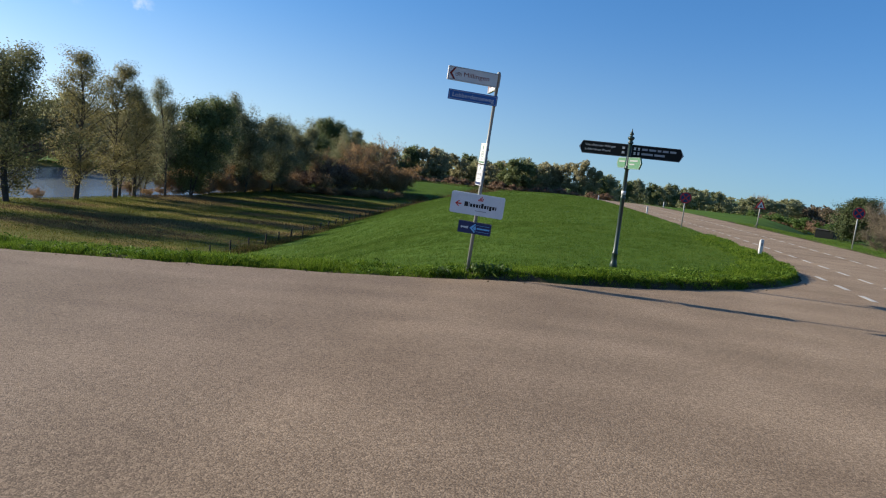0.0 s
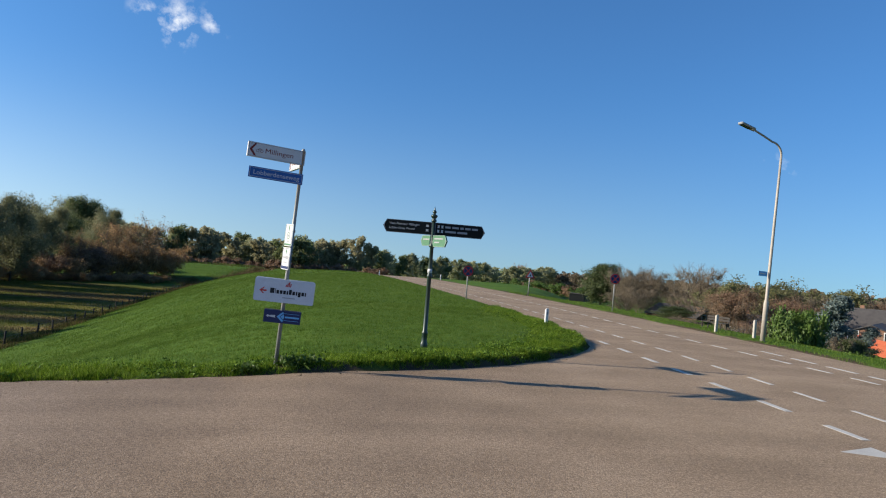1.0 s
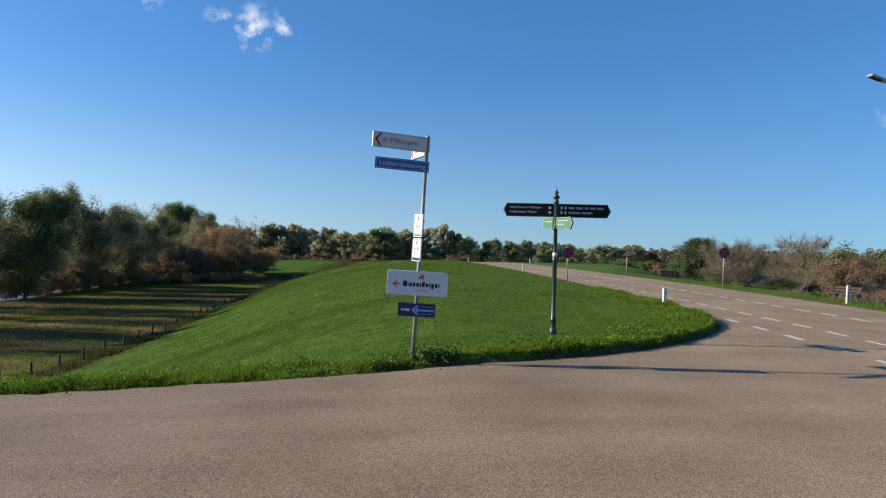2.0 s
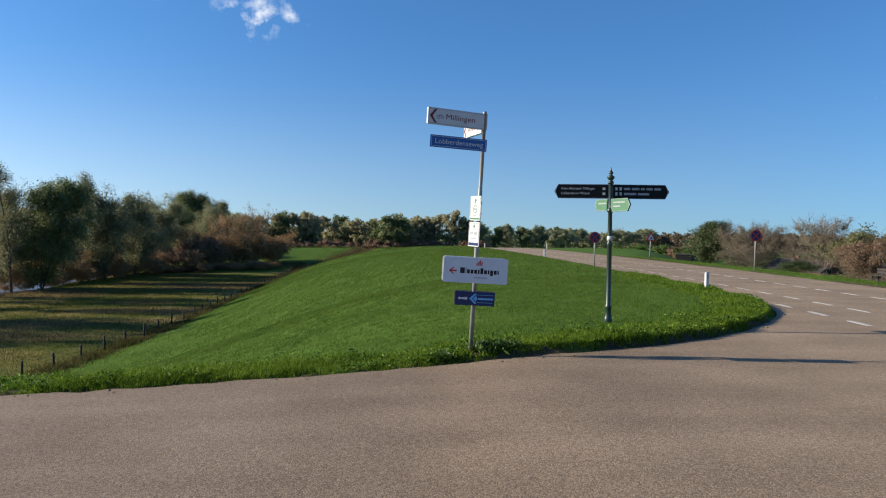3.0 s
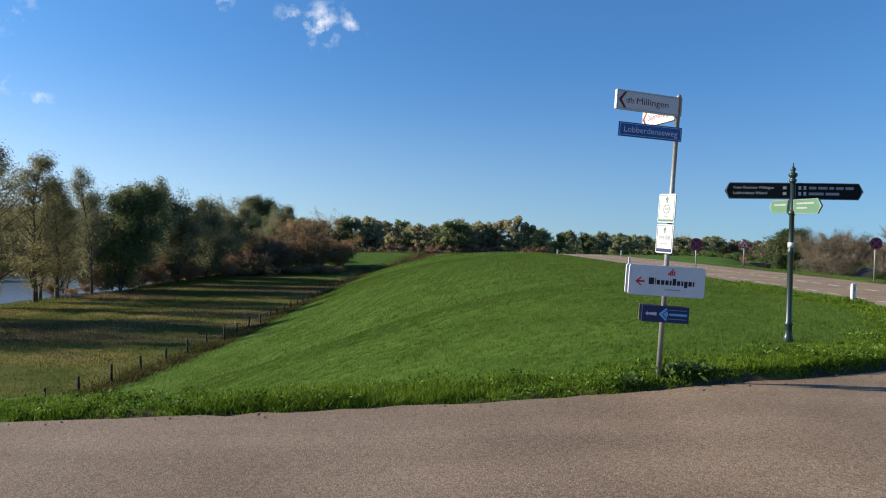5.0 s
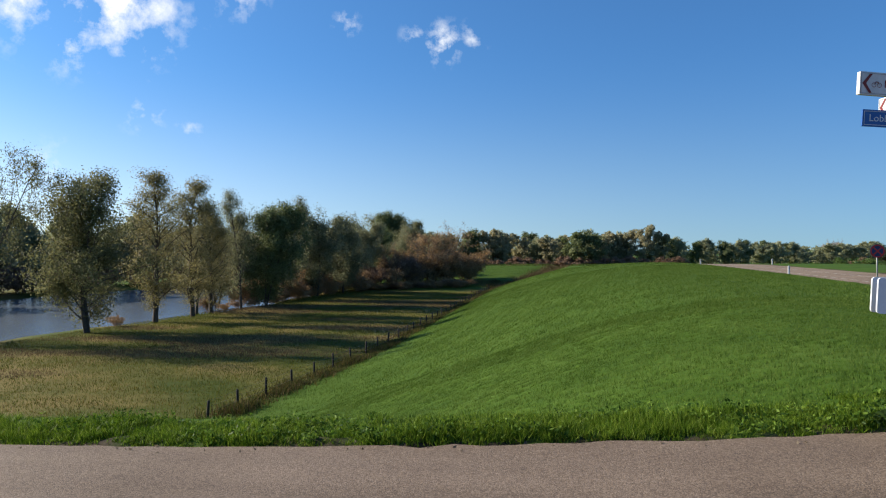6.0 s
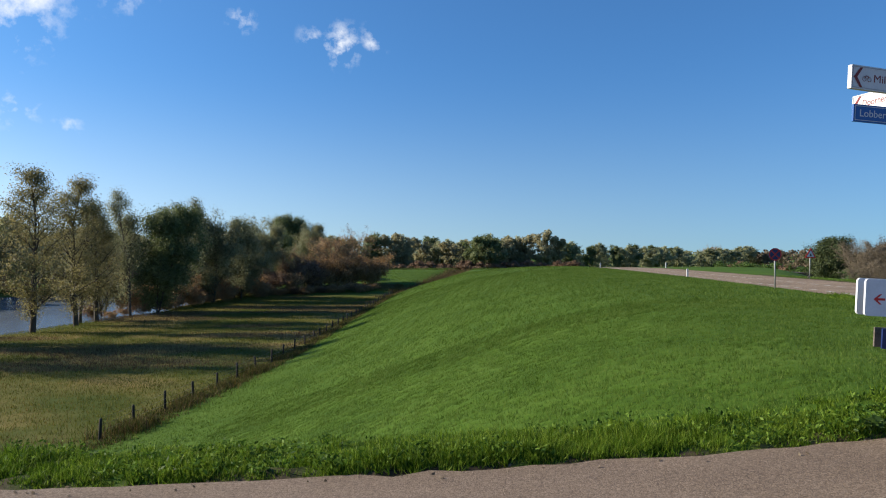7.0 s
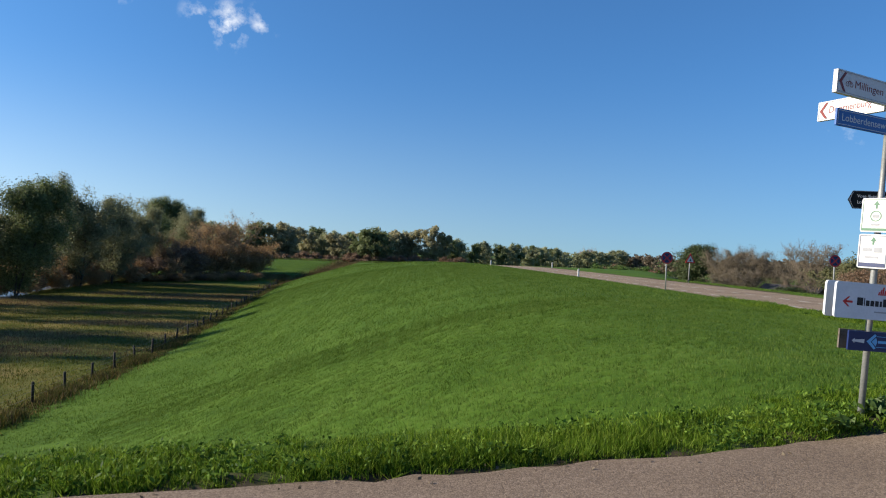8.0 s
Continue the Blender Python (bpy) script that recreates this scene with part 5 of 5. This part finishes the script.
# ---------- houses, garden fence, bench ----------
def build_house(x, y, turn, w, d, wall_h, roof_h, wall_mat, label, gable_white=False, z=None):
    zz = float(ground_z(np.array(x), np.array(y))) if z is None else z
    h = thing("house", pose(x, y, zz, 0, 0, turn), label, "house", "houses behind the dyke")
    bm = bmesh.new()
    prism(bm, [(-w / 2, -0.3), (w / 2, -0.3), (w / 2, wall_h), (0, wall_h + roof_h - 0.12), (-w / 2, wall_h)], -d / 2, d / 2)
    part("wall", bm, M[wall_mat], h)
    for s in (-1, 1):
        ang = math.atan2(roof_h, w / 2)
        ln = math.hypot(roof_h, w / 2) + 0.35
        bm = bmesh.new()
        m = pose(s * (w / 4 + 0.12), 0, wall_h + roof_h / 2 - 0.02, 0, math.degrees(ang) * s, 0)
        add_box(bm, 0, 0, 0, ln, d + 0.5, 0.12, 0.01, m)
        part("roof", bm, M["roof"], h)
    bm = bmesh.new()
    add_box(bm, w * 0.12, d * 0.2, wall_h + roof_h + 0.1, 0.5, 0.6, 1.0, 0.02)
    part("chimney", bm, M["brick"], h)
    for s in (-1, 1):
        for k in range(2):
            bm = bmesh.new()
            add_box(bm, (k - 0.5) * w * 0.45, s * (d / 2 + 0.02), 1.5, 1.3, 0.08, 1.3, 0.01)
            win = part("window", bm, M["white"], h, "white framed window")
            bm = bmesh.new()
            add_box(bm, (k - 0.5) * w * 0.45, s * (d / 2 + 0.055), 1.5, 1.1, 0.02, 1.1)
            part("pane", bm, M["glass"], win)
    return h


build_house(76.0, 81.0, 42, 5, 9, 1.8, 2.7, "plaster", "white-gabled house with a dark tiled roof", z=-4.7)
build_house(69.0, 72.0, -45, 9, 12, 1.2, 1.7, "brick", "long low building with a dark tiled roof", z=-4.8)
build_house(80.5, 93.0, -50, 9, 12, 2.2, 2.2, "brick", "brown brick house with a dark tiled roof", z=-4.6)
build_house(56.5, 102.0, 30, 8, 10, 1.6, 1.7, "brick", "brown brick house half hidden by trees", z=-5.5)
build_house(53.0, 74.0, 60, 5, 7, 1.4, 1.3, "plaster", "pale low house half hidden behind garden trees", z=-4.6)


def build_garden_fence():
    s = thing("garden_fence", pose(51.5, 48.8, -4.3), "red stained wooden slat fence round a garden", "fence")
    a, b = Vector((0, 0, 0)), Vector((3.7, 9.2, 0))
    n = 62
    ang = math.degrees(math.atan2(b.y, b.x))
    bm = bmesh.new()
    add_box(bm, 0, 0, 0.85, 0.13, 0.025, 1.7, 0.004)
    first = part("slat", bm, M["red_wood"], s)
    for i in range(n):
        o = first if i == 0 else new("slat", first.data)
        o.parent = s
        o.matrix_basis = Matrix.Translation(a.lerp(b, i / (n - 1))) @ pose(0, 0, 0.02 * math.sin(i * 2.3), 0, 0, ang)
    for z in (0.4, 1.35):
        bm = bmesh.new()
        c = (a + b) / 2
        add_box(bm, 0, 0.035, z, (b - a).length, 0.04, 0.07, 0.004, Matrix.Translation(c) @ pose(0, 0, 0, 0, 0, ang))
        part("rail", bm, M["red_wood"], s)


def build_bench():
    s = thing("bench", pose(12.9, 12.4, float(ground_z(np.array(12.9), np.array(12.4))), 0, 0, -78) @ Matrix.Diagonal((0.75, 0.75, 0.62, 1)), "dark wooden bench at the verge under shrubs", "bench")
    for k in range(3):
        bm = bmesh.new()
        add_box(bm, 0, -0.15 + 0.15 * k, 0.45, 1.7, 0.13, 0.04, 0.006)
        part("seat_slat", bm, M["dark_wood"], s)
    for k in range(2):
        bm = bmesh.new()
        add_box(bm, 0, 0.28, 0.62 + 0.17 * k, 1.7, 0.035, 0.13, 0.006)
        part("back_slat", bm, M["dark_wood"], s)
    for x in (-0.7, 0.7):
        bm = bmesh.new()
        add_box(bm, x, -0.18, 0.2, 0.06, 0.06, 0.46, 0.008)
        part("leg", bm, M["dark_wood"], s)
        bm = bmesh.new()
        add_box(bm, x, 0.2, 0.2, 0.06, 0.06, 0.46, 0.008)
        part("leg", bm, M["dark_wood"], s)
        bm = bmesh.new()
        add_box(bm, x, 0.31, 0.55, 0.07, 0.05, 0.6, 0.006)
        part("back_support", bm, M["dark_wood"], s)


def build_shed():
    s = thing("shed", pose(51.5, 143.5, -4.5, 0, 0, 60), "low black field shelter beside the hedge", "shed")
    bm = bmesh.new()
    add_box(bm, 0, 0, 0.9, 7.0, 3.4, 1.9, 0.02)
    part("body", bm, M["board_black"], s)
    bm = bmesh.new()
    add_box(bm, 0, 0, 1.9, 7.4, 3.8, 0.1, 0.01, pose(0, 0, 0, 3, 0, 0))
    part("roof", bm, M["roof"], s)


build_garden_fence()
build_bench()
build_shed()


# ---------- grass ----------
def blades(name, xy, height, width, material, label, seed, lean=0.45, z_off=-0.01, category="grass"):
    """Single grass blades: narrow three-cornered leaves that lean at random."""
    r = np.random.RandomState(seed)
    n = len(xy)
    z = ground_z(xy[:, 0], xy[:, 1]) + z_off
    a = r.uniform(0, 2 * math.pi, n)
    h = height * r.uniform(0.5, 1.25, n) if np.isscalar(height) else height * r.uniform(0.6, 1.2, n)
    w = width * r.uniform(0.7, 1.3, n)
    b = r.uniform(0, 2 * math.pi, n)
    ln = np.abs(r.normal(0, lean, n)) * h
    base = np.stack([xy[:, 0], xy[:, 1], z], 1)
    side = np.stack([np.cos(a) * w / 2, np.sin(a) * w / 2, np.zeros(n)], 1)
    tip = base + np.stack([np.cos(b) * ln, np.sin(b) * ln, h], 1)
    ob = quads_object(name, np.stack([base - side, base + side, tip], 1), material, count=3)
    return tagged(ob, label, category, kind="stuff")


def scatter(seed, n, x0, x1, y0, y1):
    r = np.random.RandomState(seed)
    return np.stack([r.uniform(x0, x1, n), r.uniform(y0, y1, n)], 1)


def patchy(xy, scale, seed):
    """A smooth random value from 0 to 1 at each place."""
    out = np.zeros(len(xy))
    r = np.random.RandomState(seed)
    for k in range(5):
        a = r.uniform(0, 2 * math.pi)
        f = scale * (1.0 + 0.6 * k)
        out += np.sin((xy[:, 0] * math.cos(a) + xy[:, 1] * math.sin(a)) * f + r.uniform(0, 6)) / (1 + 0.4 * k)
    return 1 / (1 + np.exp(-1.3 * out))


def grow():
    # rank verge along the kerbless road edge: tussocks of leaning blades
    r = np.random.RandomState(52)
    line = _CURVE[(_CURVE[:, 0] > -16) & (_CURVE[:, 1] < 20)]
    run = np.concatenate([[0], np.cumsum(np.hypot(*np.diff(line, axis=0).T))])
    n = 12500
    at = r.uniform(0, run[-1], n)
    c = np.stack([np.interp(at, run, line[:, 0]), np.interp(at, run, line[:, 1])], 1) + r.normal(0, 0.62, (n, 2))
    d = off_road(c[:, 0], c[:, 1])
    w = patchy(c, 1.9, 53)
    keep = (d > 0.05) & (d < 1.6) & (c[:, 0] < 5.4) & (r.uniform(size=n) < smooth(0.0, 0.22, d))
    c, d, w = c[keep], d[keep], w[keep]
    per = 40
    tall = (0.06 + 0.09 * w ** 1.5) * (0.55 + 0.45 * smooth(0.05, 0.35, d)) * r.uniform(0.5, 1.4, len(c)) * np.where(d > 1.0, 0.75, 1.0)
    off = r.normal(0, 0.036, (len(c) * per, 2))
    q = np.repeat(c, per, 0) + off
    blades("verge_grass", q, np.repeat(tall, per), 0.0115, M["verge_blade"], "rank bright green verge grass along the asphalt edge", 54, 0.75)
    # broad-leaved herbs among the tussocks
    h = c[(patchy(c, 2.6, 74) > 0.42) & (d > 0.15)][::2]
    up = (0.05 + 0.09 * patchy(h, 1.9, 53))
    h = np.repeat(h, 9, 0) + r.normal(0, 0.05, (len(h) * 9, 2))
    z = ground_z(h[:, 0], h[:, 1]) + np.repeat(up, 9) * r.uniform(0.2, 1.15, len(h))
    tagged(quads_object("verge_herbs", leaf_quads(r, np.stack([h[:, 0], h[:, 1], z], 1), 0.026, 1.9), M["herb_leaf"]), "small broad-leaved herbs in the green verge", "weed", kind="stuff")
    # sparse creeping grass and litter on the bare strip
    at = r.uniform(0, run[-1], 9000)
    e = np.stack([np.interp(at, run, line[:, 0]), np.interp(at, run, line[:, 1])], 1) + r.normal(0, 0.2, (9000, 2))
    d = off_road(e[:, 0], e[:, 1])
    e = e[(d > 0.02) & (d < 0.45) & (patchy(e, 4.5, 58) > 0.45)]
    blades("edge_grass", np.repeat(e, 3, 0) + r.normal(0, 0.02, (len(e) * 3, 2)), 0.05, 0.008, M["dull_blade"], "sparse creeping grass on the bare soil edge", 55, 0.9)
    g = scatter(93, 5200, -14, 6, -6, 12)
    d = off_road(g[:, 0], g[:, 1])
    g = g[(d > -0.25) & (d < 0.4)]
    z = np.maximum(ground_z(g[:, 0], g[:, 1]), np.where(on_road(g[:, 0], g[:, 1]), road_z(g[:, 0], g[:, 1]), -9)) + 0.006
    tagged(quads_object("litter", leaf_quads(r, np.stack([g[:, 0], g[:, 1], z], 1), 0.03, 1.4) * 1.0, M["leaf_brown"]), "small dead leaves and crumbs along the road edge", "litter", kind="stuff")
    # short mown grass on the dyke
    near = scatter(55, 460000, -16, 6, -5, 14)
    d = off_road(near[:, 0], near[:, 1])
    near = near[(d > 0.7) & (near[:, 0] < left_x(near[:, 1]) + 0.2)]
    blades("lawn_grass", near, 0.055, 0.009, M["grass_blade"], "short mown grass on the dyke crown", 56, 0.7)
    mid = scatter(57, 340000, -22, 6, 10, 60)
    d = off_road(mid[:, 0], mid[:, 1])
    mid = mid[(d > 0.4) & (mid[:, 0] > fence_x(mid[:, 1]) + 0.2) & (mid[:, 0] < left_x(mid[:, 1]))]
    blades("lawn_grass", mid, 0.075, 0.02, M["grass_blade"], "short mown grass on the dyke slope", 58, 0.7)
    away = scatter(91, 230000, -60, 6, 56, 175)
    d = off_road(away[:, 0], away[:, 1])
    away = away[(d > 0.5) & ((away[:, 0] > fence_x(away[:, 1]) + 0.3) | (away[:, 1] > 97)) & (ditch(away[:, 0], away[:, 1]) < 0.4) & (away[:, 0] < left_x(away[:, 1]))]
    blades("lawn_grass", away, 0.09, 0.05, M["grass_blade"], "short mown grass on the far dyke slope", 92, 0.8)
    # verge across the road
    far = scatter(59, 90000, 10, 17, -4, 40)
    d = off_road(far[:, 0], far[:, 1])
    far = far[(d > 0.05) & (far[:, 0] > right_x(far[:, 1]))]
    blades("verge_grass", far, 0.075, 0.016, M["grass_blade"], "green verge grass across the road", 60, 0.6)
    # rough meadow: straw and green in patches
    m = scatter(61, 330000, -47, -20, 4, 105)
    m = m[m[:, 0] < fence_x(m[:, 1]) - 0.1]
    k = patchy(m, 0.32, 62)
    r = np.random.RandomState(63)
    # dead stalks in brown bands along x, partly standing in for tree shadows
    dead = r.uniform(size=len(m)) < smooth(0.5, 0.8, patchy(m * np.array((0.35, 1.0)), 0.42, 70)) * 0.9
    blades("meadow_grass", m[dead], 0.17, 0.026, M["dead_blade"], "dead brown weed stalks in the rough meadow, banded partly as tree shade", 71, 0.6)
    m, k = m[~dead], k[~dead]
    dry = r.uniform(size=len(m)) < k * 0.34
    blades("meadow_grass", m[dry], 0.13, 0.024, M["dry_blade"], "straw coloured rough meadow grass", 64, 0.6)
    blades("meadow_grass", m[~dry], 0.12, 0.024, M["dull_blade"], "dull green rough meadow grass", 65, 0.6)
    # tall unmown strip along the fence, and the rough ditch that climbs beside the berm
    q = np.random.RandomState(66)
    y = q.uniform(9, 104, 80000)
    x = fence_x(y) + 0.3 + q.normal(0, 0.42, len(y))
    f = np.stack([x, y], 1)
    f = f[q.uniform(size=len(f)) < 0.25 + 0.75 * patchy(f, 1.7, 75)]
    up = 0.1 + 0.32 * patchy(f, 1.1, 76) ** 1.5
    kind = q.uniform(size=len(f))
    for lo, hi, key, label in ((0, 0.16, "dry_blade", "tall dry unmown grass under the wire fence"), (0.16, 0.36, "dead_blade", "dead brown stalks under the wire fence"), (0.36, 1.0, "rank_blade", "rank dark green growth under the wire fence")):
        b = (kind >= lo) & (kind < hi)
        blades("fence_grass", f[b], up[b], 0.034, M[key], label, 68 + int(lo * 100), 0.55)
    y = q.uniform(88, 136, 22000)
    f = np.stack([toe_x(y) + q.normal(0, 0.9, len(y)), y], 1)
    blades("ditch_growth", f[::2], 0.45, 0.07, M["dead_blade"], "brown rough growth along the ditch", 77, 0.5)
    blades("ditch_growth", f[1::2], 0.4, 0.07, M["rank_blade"], "rank dark green growth along the ditch", 78, 0.5)


def build_weeds():
    r = np.random.RandomState(71)
    for x, y, s, n in ((-2.38, -2.68, 0.19, 200), (-2.05, -2.5, 0.16, 130), (-3.0, -2.95, 0.13, 80)):
        w = thing("weed_clump", pose(x, y, float(ground_z(np.array(x), np.array(y)))), "broad-leaved dark green weeds in the verge", "weed", "weeds in the verge")
        c = r.normal(0, 1, (n, 3)) * np.array((s * 0.6, s * 0.4, s * 0.22)) + np.array((0, 0, s * 0.32))
        c[:, 2] = np.abs(c[:, 2])
        quads_object("leaves", leaf_quads(r, c, 0.05, 2.0), M["leaf_bright"], w)


grow()
build_weeds()
